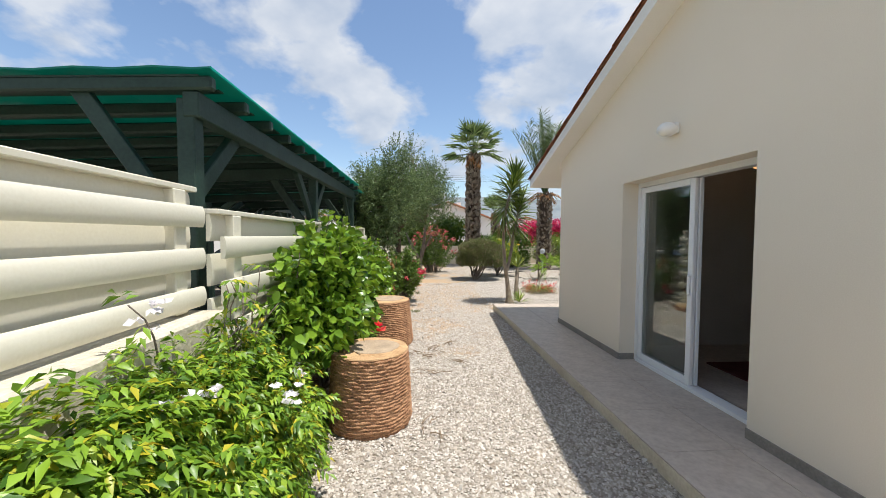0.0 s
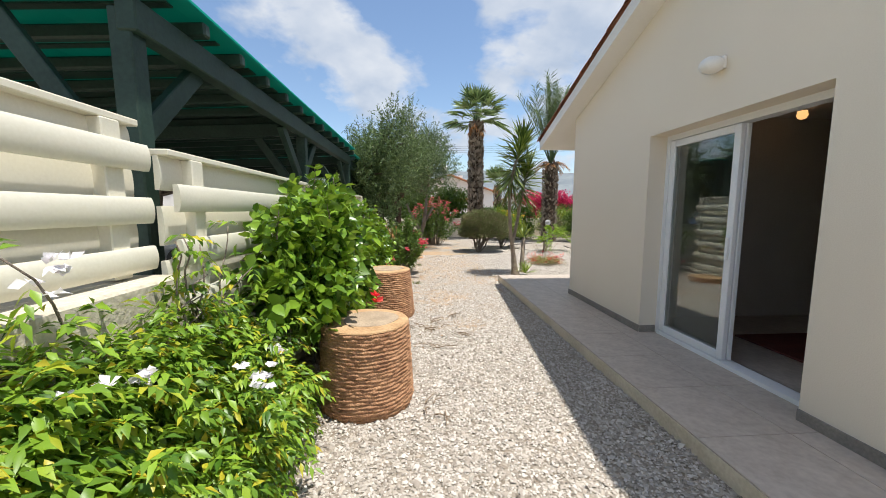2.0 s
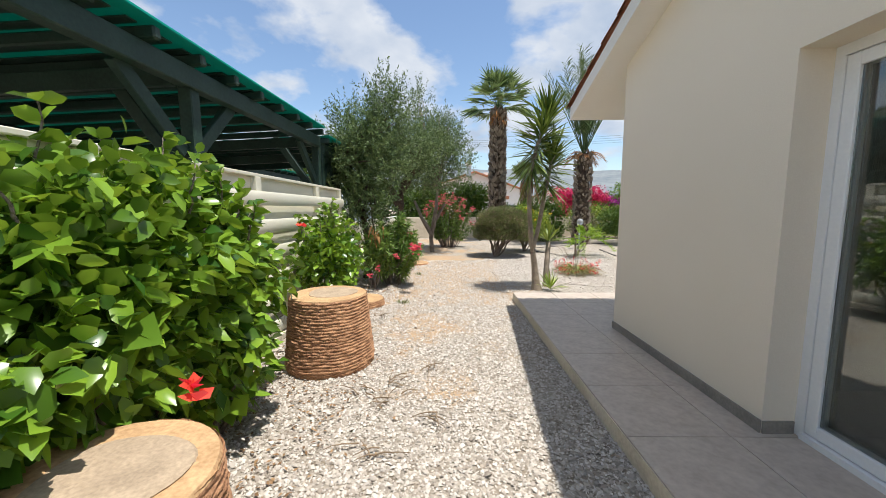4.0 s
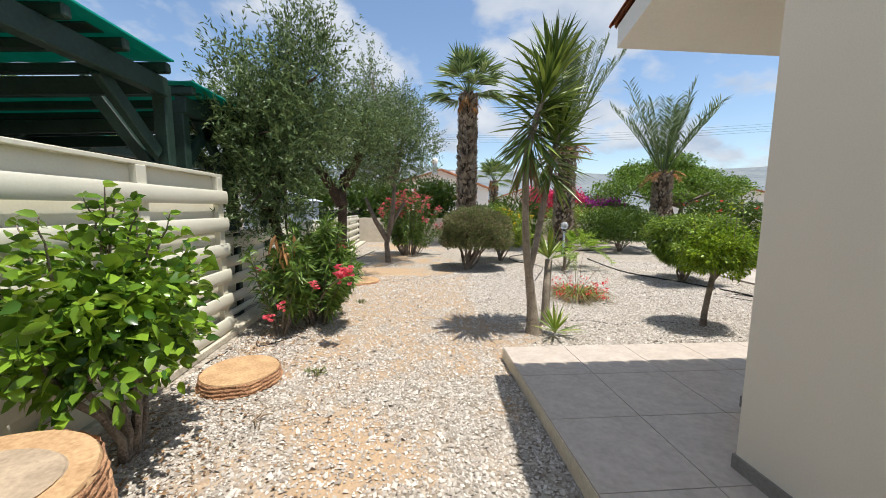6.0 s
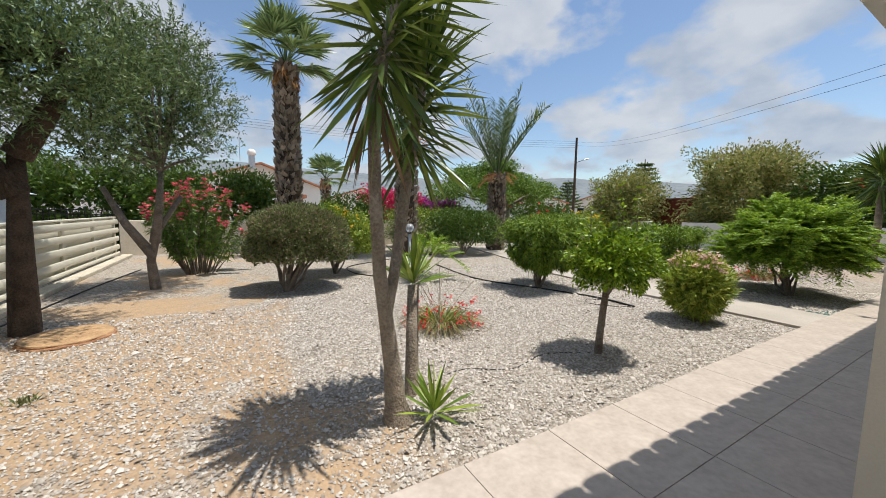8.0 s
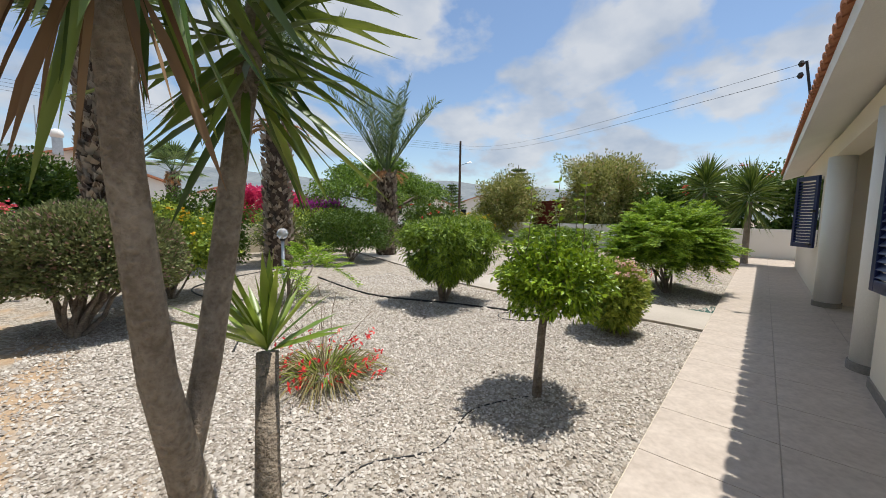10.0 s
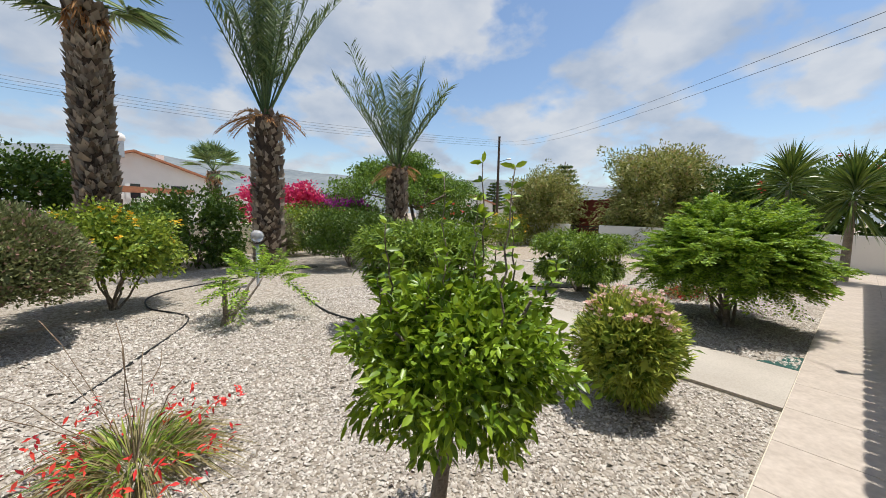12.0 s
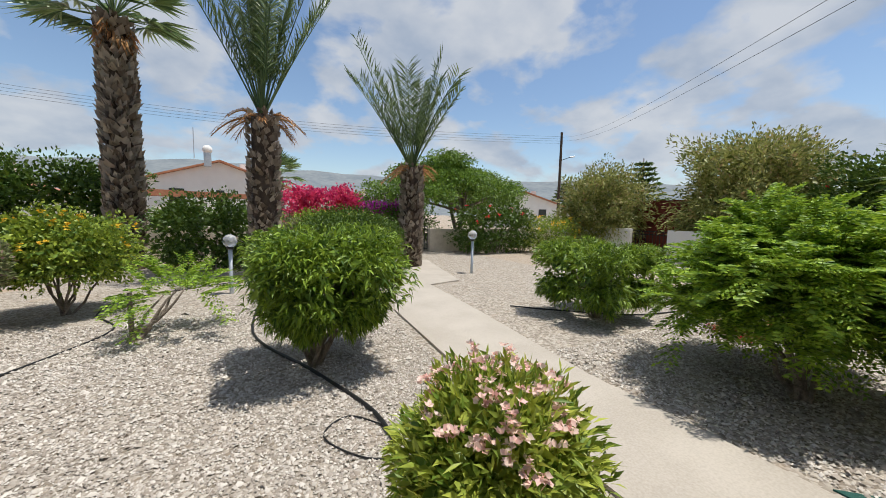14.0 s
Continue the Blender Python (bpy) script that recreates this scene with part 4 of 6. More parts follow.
def olive(x, y, trunk, crowns, seed, label, n=9000, leaf=(0.066, 0.018), bark=None, r0=0.09):
    rng = np.random.default_rng(seed)
    e = root("olive_tree", (x, y, 0), label, "tree")
    st = []
    for pts in trunk:
        st.append((pts, list(np.linspace(r0, r0 * 0.45, len(pts)))))
    end = Vector(trunk[0][-1])
    P, D = [], []
    for (c, R, share) in crowns:
        m_ = int(n * share)
        # sprays: twigs that carry leaves along them
        tw = max(30, m_ // 24)
        p, d = crown(rng, c, R, tw, 0.75, 0.3, 2.0, -0.95, seed)
        for q, dd in zip(p, d):
            L = rng.uniform(0.26, 0.58)
            dv = np.array(dd) * 0.5 + rng.normal(size=3) * 0.45 + np.array([0, 0, 0.55])
            dv /= np.linalg.norm(dv)
            t = rng.random(24)
            P.append(q + dv * (t[:, None] * L) + rng.normal(size=(24, 3)) * 0.012)
            D.append(dv * 0.8 + rng.normal(size=(24, 3)) * 0.55)
        near_end = min((Vector(pts[-1]) for pts in trunk), key=lambda v: (v - Vector(c)).length)
        for k in range(9):
            q = p[rng.integers(len(p))]
            st.append((bend(near_end, q, 0.05, rng, 4, 0.05), list(np.linspace(r0 * 0.35, 0.008, 5))))
    tubes("trunk", st, bark or M_DARK_BARK, e, seg=8)
    leaves("crown", np.concatenate(P), np.concatenate(D), leaf[0], leaf[1], L_OLIVE, e, rng, droop=0.05, lite=True)
    return e


def pinnate(rng, base, direction, length, pairs, leaflet, width, arch=0.35, twist=0.0, vshape=0.5, start=0.15):
    """Points and directions of the leaflets on one feather-like leaf, and its midrib."""
    d = Vector(direction).normalized()
    side = d.cross(Vector((0, 0, 1)))
    if side.length < 0.05:
        side = Vector((1, 0, 0))
    side.normalize()
    rib, P, D = [], [], []
    for i in range(9):
        t = i / 8
        q = Vector(base) + d * (length * t) - Vector((0, 0, arch * length * t * t))
        rib.append(q)
    for i in range(pairs):
        t = start + (1 - start) * i / pairs
        q = Vector(base) + d * (length * t) - Vector((0, 0, arch * length * t * t))
        tan = (d - Vector((0, 0, 2 * arch * t))).normalized()
        up_ = side.cross(tan)
        for sgn in (-1, 1):
            P.append(q)
            D.append(side * sgn * 0.75 + tan * 0.7 + up_ * vshape)
    return rib, P, D


def frond_set(name, x, y, z, count, length, seed, mat_, parent, elev, leaflet=(0.42, 0.028), pairs=46, arch=(0.03, 0.3), label=""):
    rng = np.random.default_rng(seed)
    ribs, P, D = [], [], []
    for i in range(count):
        a = i * 2.399 + rng.uniform(-0.2, 0.2)
        el = radians(rng.uniform(*elev))
        dv = (math.cos(a) * math.cos(el), math.sin(a) * math.cos(el), math.sin(el))
        rib, p, d = pinnate(rng, (x, y, z), dv, length * rng.uniform(0.8, 1.08), pairs, 0, 0, rng.uniform(*arch), vshape=0.4, start=0.22)
        ribs.append((rib, list(np.linspace(0.022, 0.004, 9))))
        P += p
        D += d
    tubes("rib_mass", ribs, mat_, parent, seg=5)
    leaves("fronds", np.array(P), np.array(D) + rng.normal(size=(len(D), 3)) * 0.1, leaflet[0], leaflet[1], mat_, parent, rng, droop=0.12, fold=0.3, label=label, vary=0.3)


def boots(rng, x, y, z0, z1, r_of, n, size, parent, lean=(0, 0)):
    """Cut leaf bases that clothe a palm trunk."""
    z = z0 + (z1 - z0) * rng.random(n)
    a = rng.random(n) * 2 * math.pi
    r = np.array([r_of(v) for v in z]) * 0.92
    t = (z - z0) / (z1 - z0)
    P = np.stack([x + lean[0] * t + r * np.cos(a), y + lean[1] * t + r * np.sin(a), z - size * 0.35], 1)
    D = np.stack([np.cos(a) * 0.75, np.sin(a) * 0.75, 0 * a + 0.8], 1) + rng.normal(size=(n, 3)) * 0.12
    leaves("boot_cover", P, D, size, size * 0.7, M_BOOT, parent, rng, fold=-0.4, droop=-0.0, up=None)


def palm_trunk(x, y, h, r0, r1, parent, lean=(0, 0), mat_=None):
    pts = [(x + lean[0] * t, y + lean[1] * t, -0.02 + h * t) for t in np.linspace(0, 1, 14)]
    rad = [r0 + (r1 - r0) * t + 0.06 * max(0, 1 - t * 7) for t in np.linspace(0, 1, 14)]
    tubes("trunk", [(pts, rad)], mat_ or M_DARK_BARK, parent, seg=18)


def date_palm(x, y, h, r, fronds, length, seed, label, elev, lean=(0, 0)):
    rng = np.random.default_rng(seed)
    e = root("date_palm", (x, y, 0), label, "palm tree")
    palm_trunk(x, y, h, r, r * 0.85, e, lean)
    boots(rng, x, y, 0.1, h + 0.05, lambda v: r, 750, 0.17, e, lean)
    tx, ty = x + lean[0], y + lean[1]
    frond_set("fronds", tx, ty, h - 0.1, fronds, length, seed, L_PALM, e, elev)
    # dry hanging fronds and boots under the crown
    ribs, P, D = [], [], []
    for i in range(14):
        a = rng.uniform(0, 6.28)
        dv = (math.cos(a) * 0.8, math.sin(a) * 0.8, rng.uniform(0.25, 0.9))
        rib, p, d = pinnate(rng, (tx, ty, h - 0.15), dv, rng.uniform(0.5, 1.15), 14, 0, 0, 0.75)
        ribs.append((rib, list(np.linspace(0.03, 0.008, 9))))
        P += p[6:]
        D += d[6:]
    tubes("dry_stalk_mass", ribs, M_DRY, e, seg=5)
    leaves("dry_leaflet_mass", np.array(P), np.array(D), 0.16, 0.02, M_DRY, e, rng, droop=0.6)
    return e


def fan_palm(x, y, h, r, seed, label, nleaf=34, size=1.05, bootn=900):
    rng = np.random.default_rng(seed)
    e = root("fan_palm", (x, y, 0), label, "palm tree")
    palm_trunk(x, y, h, r, r * 0.8, e)
    boots(rng, x, y, 0.6, h, lambda v: r * (1 - 0.2 * v / h), bootn, 0.26 * r / 0.3, e)
    ribs, P, D = [], [], []
    for i in range(nleaf):
        a = i * 2.399
        el = radians(rng.uniform(-22, 84))
        dv = Vector((math.cos(a) * math.cos(el), math.sin(a) * math.cos(el), math.sin(el)))
        L = size * rng.uniform(0.62, 0.85)
        hub = Vector((x, y, h + 0.1)) + dv * L
        ribs.append(([Vector((x, y, h)), hub.lerp(Vector((x, y, h)), 0.5), hub], [0.02, 0.015, 0.01]))
        side = dv.cross(Vector((0, 0, 1))).normalized()
        up_ = side.cross(dv)
        for k in range(19):
            th = radians(-68 + 136 * k / 18)
            P.append(hub)
            D.append(dv * math.cos(th) + side * math.sin(th) + up_ * rng.uniform(-0.05, 0.1) - Vector((0, 0, 0.03)))
    tubes("stalk_mass", ribs, L_FAN, e, seg=5)
    leaves("fan_leaves", np.array(P), np.array(D), size * 0.76, size * 0.07, L_FAN, e, rng, droop=0.12, fold=0.5)
    # dry skirt
    n = 120
    a = rng.random(n) * 6.28
    Pd = np.stack([x + r * 0.7 * np.cos(a), y + r * 0.7 * np.sin(a), h - 0.05 - 0.4 * rng.random(n)], 1)
    Dd = np.stack([np.cos(a) * 0.6, np.sin(a) * 0.6, -0.5 - rng.random(n)], 1)
    leaves("dry_skirt", Pd, Dd, 0.42, 0.06, M_DRY, e, rng, droop=0.2)
    return e


def rosette(rng, c, n, length, width, elev, mat_, parent, name="leaf_rosette", droop=0.1, zspan=0.0):
    """Sword leaves round a stem end."""
    a = np.arange(n) * 2.399 + rng.uniform(0, 6)
    el = np.radians(rng.uniform(elev[0], elev[1], n))
    D = np.stack([np.cos(a) * np.cos(el), np.sin(a) * np.cos(el), np.sin(el)], 1)
    P = np.tile(np.array(c, float), (n, 1)) + np.stack([0 * a, 0 * a, zspan * (np.sin(el) * 0.5 + 0.5 - 0.5 * rng.random(n))], 1)
    return P, D
# ---- plants by the fence ----
# flowering vine bush in front of the low wall
def vine_bush():
    rng = np.random.default_rng(11)
    e = root("vine_bush", (-1.45, -0.2, 0), "bright green trumpet vine bush with white flowers and yellowing leaves", "shrub")
    P, D = [], []
    st = []
    for (c, R, n) in [((-1.50, -1.45, 0.46), (0.40, 0.5, 0.50), 2000), ((-1.50, -0.85, 0.50), (0.40, 0.55, 0.52), 2900), ((-1.52, -0.3, 0.44), (0.40, 0.5, 0.50), 3000), ((-1.50, 0.25, 0.40), (0.36, 0.5, 0.48), 2900), ((-1.50, 0.75, 0.32), (0.32, 0.42, 0.45), 2300), ((-1.50, 1.2, 0.22), (0.24, 0.3, 0.3), 800), ((-1.52, -0.65, 0.88), (0.2, 0.6, 0.25), 1300), ((-1.54, 0.1, 0.80), (0.2, 0.55, 0.27), 1500), ((-1.55, 0.65, 0.66), (0.18, 0.4, 0.28), 800)]:
        p, d = crown(rng, c, R, n, 0.7, 0.42, 2.8, -0.6, c[1])
        k = p[:, 2] > 0.02
        P.append(p[k])
        D.append(d[k])
        for i in range(5):
            st.append((bend((c[0] + rng.uniform(-.15, .15), c[1] + rng.uniform(-.2, .2), 0), p[rng.integers(len(p))], 0.05, rng, 5, 0.04), list(np.linspace(0.012, 0.004, 6))))
    for i in range(8):
        y0 = rng.uniform(0.1, 0.9)
        st.append((bend((-1.56, y0, 0.85), (-1.58 + rng.uniform(-0.1, 0.12), y0 + rng.uniform(-0.25, 0.35), rng.uniform(1.0, 1.4)), 0.05, rng, 5, 0.03), list(np.linspace(0.006, 0.003, 6))))
        pts = st[-1][0]
        P.append(np.repeat(np.array(pts), 3, 0))
        D.append(rng.normal(size=(len(pts) * 3, 3)))
    tubes("branchwork", st, M_BARK, e, seg=5)
    P, D = np.concatenate(P), np.concatenate(D)
    # compound leaves: pairs of leaflets along an arching stalk, and one at its end
    pick = rng.random(len(P)) < 0.42
    P, D = P[pick], unit(D[pick])
    N = len(P)
    ax = unit(D * 0.9 + rng.normal(size=(N, 3)) * 0.45 + np.array([0, 0, 0.25]))
    side = unit(np.cross(ax, np.array([0, 0, 1.0]) + rng.normal(size=(N, 3)) * 0.3))
    LP, LD = [], []
    for t, sg in [(0.25, 1), (0.25, -1), (0.55, 1), (0.55, -1), (0.82, 1), (0.82, -1), (1.0, 0)]:
        q = P + ax * (0.105 * t) + np.array([0, 0, -0.05]) * t * t
        LP.append(q)
        LD.append(side * sg * 0.85 + ax * (0.55 if sg else 1.0) + np.array([0, 0, -0.35 - 0.25 * t]))
    leaves("crown", np.concatenate(LP), np.concatenate(LD), 0.056, 0.023, L_VINE, e, rng, droop=0.3, up=(0, 0, 1))
    fp = np.array([(-1.42, -0.1, 0.95), (-1.40, 0.02, 0.96), (-1.20, 0.45, 0.74), (-1.28, 0.75, 0.74), (-1.2, 0.35, 0.80), (-1.3, -0.6, 0.86), (-1.36, 1.0, 0.70), (-1.62, -0.05, 1.27), (-1.62, 0.02, 1.3), (-1.12, -0.4, 0.62), (-1.12, -0.75, 0.6)])
    cl_ = np.repeat(fp, 3, 0) + rng.normal(size=(len(fp) * 3, 3)) * 0.03
    flowers("blossoms", cl_, L_WHITE, e, rng, 0.04, 6)


vine_bush()


def hibiscus(x, y, centre, radii, n, seed, label, leaf=(0.10, 0.065), stems=9, flo=()):
    e = shrub("hibiscus_bush", x, y, centre, radii, n, leaf, L_HIB, label, "shrub", seed, stems, 0.75, 0.34, -0.75, 0.026, M_BARK, (0.5, 0.75, 0.1), 0.3, inner=0.1, fine=True)
    rng = np.random.default_rng(seed + 50)
    # upright leafy shoots on top
    st, P, D = [], [], []
    c, R = Vector(centre), Vector(radii)
    for i in range(16):
        a, k = rng.uniform(0, 6.28), rng.uniform(0.1, 0.9)
        b0 = c + Vector((math.cos(a) * R.x * k, math.sin(a) * R.y * k, R.z * math.sqrt(1 - k * k) * 0.75))
        t = b0 + Vector((rng.uniform(-.08, .08), rng.uniform(-.08, .08), rng.uniform(0.15, 0.34)))
        pts = bend(b0, t, 0, rng, 5, 0.01)
        st.append((pts, list(np.linspace(0.007, 0.003, 6))))
        for p in pts[1:]:
            for q in range(3):
                P.append(p)
                D.append((rng.normal(), rng.normal(), rng.uniform(0.2, 0.9)))
    tubes("shoot_growth", st, M_BARK, e, seg=5)
    leaves("shoot_leaves", np.array(P), np.array(D), leaf[0] * 0.9, leaf[1] * 0.85, L_HIB, e, rng, droop=0.25, fine=True)
    if len(flo):
        flowers("red_blossom", np.array(flo), L_RED, e, rng, 0.075, 6, "red hibiscus flower")
    return e


hibiscus(-1.42, 2.3, (-1.38, 2.24, 1.0), (0.40, 1.15, 0.66), 6200, 21, "glossy green hibiscus bush with red flowers against the fence", flo=[(-0.88, 1.95, 0.72), (-0.86, 1.93, 0.68)])
hibiscus(-1.36, 4.95, (-1.33, 4.95, 0.82), (0.33, 0.58, 0.5), 1900, 22, "sparse green hibiscus bush with thick bare branches by the fence", (0.08, 0.05), stems=8, flo=[(-1.45, 4.45, 1.25)])
shrub("leggy_bush", -1.35, 2.7, (-1.35, 2.7, 0.5), (0.28, 0.5, 0.42), 700, (0.10, 0.06), L_HIB, "shaded green undergrowth by the fence", "shrub", 23, 6)

ole = oleander("oleander_bush", -0.9, 7.35, 40, 1.3, (0.6, 0.72), 31, (0.15, 0.024), L_OLEANDER, "dark green oleander bush with pink flower heads", (L_PINK, 0.06, 0.03), 20, "oleanders")
rngo = np.random.default_rng(311)
tubes("flower_stem", [(bend((-0.8, 7.1, 0.35), (-0.42, 6.55, 0.74), 0.05, rngo, 6, 0.01), list(np.linspace(0.008, 0.004, 7)))], M_BARK, ole, seg=5)
fc = np.array([-0.42, 6.53, 0.77]) + rngo.normal(size=(34, 3)) * 0.042
flowers("flower_head", fc, L_PINK, ole, rngo, 0.045, 5, "full pink flower head")
fl2 = np.repeat(np.array([(-1.05, 6.6, 0.42), (-0.75, 6.75, 0.6), (-1.2, 6.62, 0.3)]), 9, 0) + rngo.normal(size=(27, 3)) * 0.025
flowers("flower_head", fl2, L_PINK, ole, rngo, 0.035, 5, "small pink flower heads")
dl = np.array([-1.12, 6.9, 1.0]) + rngo.normal(size=(26, 3)) * np.array([0.06, 0.06, 0.1])
leaves("dead_leaves", dl, rngo.normal(size=(26, 3)) * 0.4 + np.array([0, 0, -1.0]), 0.15, 0.035, M_DRY, ole, rngo, label="hanging dead brown leaves", fine=True)
oleander("young_oleander", -1.2, 6.95, 7, 1.25, (0.38, 0.3), 32, (0.16, 0.026), L_OLEANDER, "leggy oleander with drooping grey-green leaves", (L_PINK, 0.2, 0.03), 10, "oleanders", 0.05)
oleander("oleander_bush", 0.15, 14.1, 60, 1.95, (1.1, 0.8), 33, (0.14, 0.026), L_OLEANDER, "large oleander covered with coral pink flowers", (L_PINK, 0.75, 0.05), 16, "oleanders", 0.3)

# olive trees
olive(-1.55, 8.0, [[(-1.55, 8.0, 0), (-1.5, 8.0, 0.7), (-1.6, 7.95, 1.3), (-1.45, 7.9, 1.9)], [(-1.55, 7.95, 1.2), (-1.8, 7.9, 1.7), (-1.9, 7.8, 2.2)]],
      [((-1.42, 7.8, 2.5), (0.74, 0.7, 0.78), 0.6), ((-1.05, 7.75, 3.25), (0.36, 0.35, 0.5), 0.14), ((-1.75, 7.8, 2.2), (0.5, 0.55, 0.65), 0.24), ((-1.5, 7.65, 1.45), (0.5, 0.45, 0.5), 0.2)], 41, "grey-green olive tree growing by the fence", 34000)
olive(-1.18, 10.3, [[(-1.18, 10.3, 0), (-1.16, 10.3, 0.8), (-1.12, 10.27, 1.5), (-1.1, 10.25, 2.1)], [(-1.13, 10.27, 1.5), (-1.4, 10.15, 2.0), (-1.8, 10.0, 2.5)], [(-1.1, 10.26, 1.9), (-0.8, 10.2, 2.4), (-0.6, 10.2, 2.9)]],
      [((-0.85, 10.2, 2.7), (0.8, 0.8, 0.75), 0.6), ((-1.9, 10.0, 2.85), (0.7, 0.7, 0.65), 0.34), ((-1.3, 10.2, 3.2), (0.5, 0.5, 0.45), 0.12)], 42, "olive tree with a thick dark trunk and dense crown", 34000, r0=0.13)
olive(-0.38, 12.5, [[(-0.38, 12.5, 0), (-0.42, 12.5, 0.5), (-0.3, 12.5, 1.0), (0.05, 12.5, 1.6)], [(-0.4, 12.5, 0.6), (-0.7, 12.45, 1.1), (-0.95, 12.4, 1.7)], [(-0.35, 12.5, 0.8), (-0.25, 12.4, 1.4), (-0.2, 12.4, 2.0)]],
      [((-0.15, 12.45, 3.1), (1.0, 0.95, 1.0), 0.8), ((-0.1, 12.5, 3.9), (0.55, 0.5, 0.5), 0.14), ((-0.8, 12.5, 4.4), (0.28, 0.28, 0.9), 0.09), ((-0.8, 12.4, 2.5), (0.5, 0.5, 0.6), 0.15)], 43, "olive tree with forked grey trunks and silvery leaves", 34000, bark=M_BARK, r0=0.085)

# ---- yucca clump ----
def yucca():
    rng = np.random.default_rng(51)
    e = root("yucca_tree", (1.68, 6.88, 0), "tall two-stemmed yucca with sword leaves on gravel", "yucca")
    t1 = [(1.70, 6.86, -0.02), (1.68, 6.86, 0.12), (1.65, 6.85, 0.4), (1.60, 6.83, 0.72), (1.55, 6.80, 1.0), (1.51, 6.77, 1.5), (1.50, 6.76, 2.0), (1.64, 6.83, 2.5), (1.84, 6.90, 3.05)]
    t2 = [(1.60, 6.83, 0.70), (1.68, 6.89, 0.98), (1.75, 6.94, 1.3), (1.82, 6.98, 1.7), (1.90, 7.0, 2.1), (1.98, 7.0, 2.42)]
    t3 = [(1.92, 7.12, -0.02), (1.95, 7.18, 0.4), (1.99, 7.25, 0.82)]
    tubes("trunk", [(t1, [0.115, 0.072, 0.054, 0.046, 0.041, 0.037, 0.036, 0.033, 0.024])], M_YUCCA_BARK, e, seg=14)
    tubes("trunk", [(t2, [0.032, 0.036, 0.037, 0.037, 0.034, 0.024])], M_YUCCA_BARK, e, seg=12)
    tubes("side_stem", [(t3, [0.055, 0.048, 0.044])], M_YUCCA_BARK, e, seg=12)

    def head(stem, lo, n, L, W, el0, el1, mat_, label=""):
        """Sword leaves set along the end of a stem: hanging below, level, then upright at the tip."""
        st = [Vector(p) for p in stem if p[2] >= lo]
        u = rng.random(n) ** 0.6
        a = np.arange(n) * 2.399 + rng.uniform(0, 6)
        el = np.radians(el0 + (el1 - el0) * u + rng.normal(size=n) * 17)
        P = []
        for v in u:
            f = v * (len(st) - 1)
            q = st[int(f)].lerp(st[min(int(f) + 1, len(st) - 1)], f - int(f))
            P.append(q)
        D = np.stack([np.cos(a) * np.cos(el), np.sin(a) * np.cos(el), np.sin(el)], 1)
        leaves("leaf_rosette", np.array(P), D, L, W, mat_, e, rng, fold=0.35, droop=0.08, vary=0.55, fine=True, label=label, up=(0, 0, 1))

    head(t1, 1.95, 320, 0.52, 0.036, -66, 76, L_YUCCA)
    head(t2, 1.65, 210, 0.46, 0.034, -60, 78, L_YUCCA)
    n_dead = 18
    a = rng.random(n_dead) * 6.28
    P = np.stack([1.50 + 0.05 * np.cos(a), 6.76 + 0.05 * np.sin(a), 1.82 + 0.24 * rng.random(n_dead)], 1)
    leaves("dead_leaves", P, np.stack([np.cos(a) * 0.4, np.sin(a) * 0.4, -1 + 0 * a], 1), 0.32, 0.024, M_LITTER, e, rng, fold=0.3, vary=0.5, fine=True, label="hanging dry brown leaves")
    for c, n, L, W, el in [((1.99, 7.25, 0.80), 34, 0.40, 0.036, (8, 86)), ((1.90, 6.74, 0.03), 26, 0.32, 0.03, (15, 86))]:
        P, D = rosette(rng, c, n, L, W, el, L_YOUNG, e, zspan=0.05)
        leaves("leaf_rosette", P, D, L, W, L_YOUNG, e, rng, fold=0.35, droop=0.06, vary=0.4, fine=True, up=(0, 0, 1))


yucca()

# ---- garden shrubs ----
shrub("rosemary_bush", 1.58, 11.3, (1.80, 11.5, 0.84), (0.84, 0.75, 0.60), 20000, (0.05, 0.024), L_DUSTY, "rounded grey-green clipped bush with mauve tips and bare stems", "shrub", 61, 16, 0.22, 0.10, -0.5, 0.03, M_BARK, (0.7, 0.6, 0.3), 0.0, square=0.85)


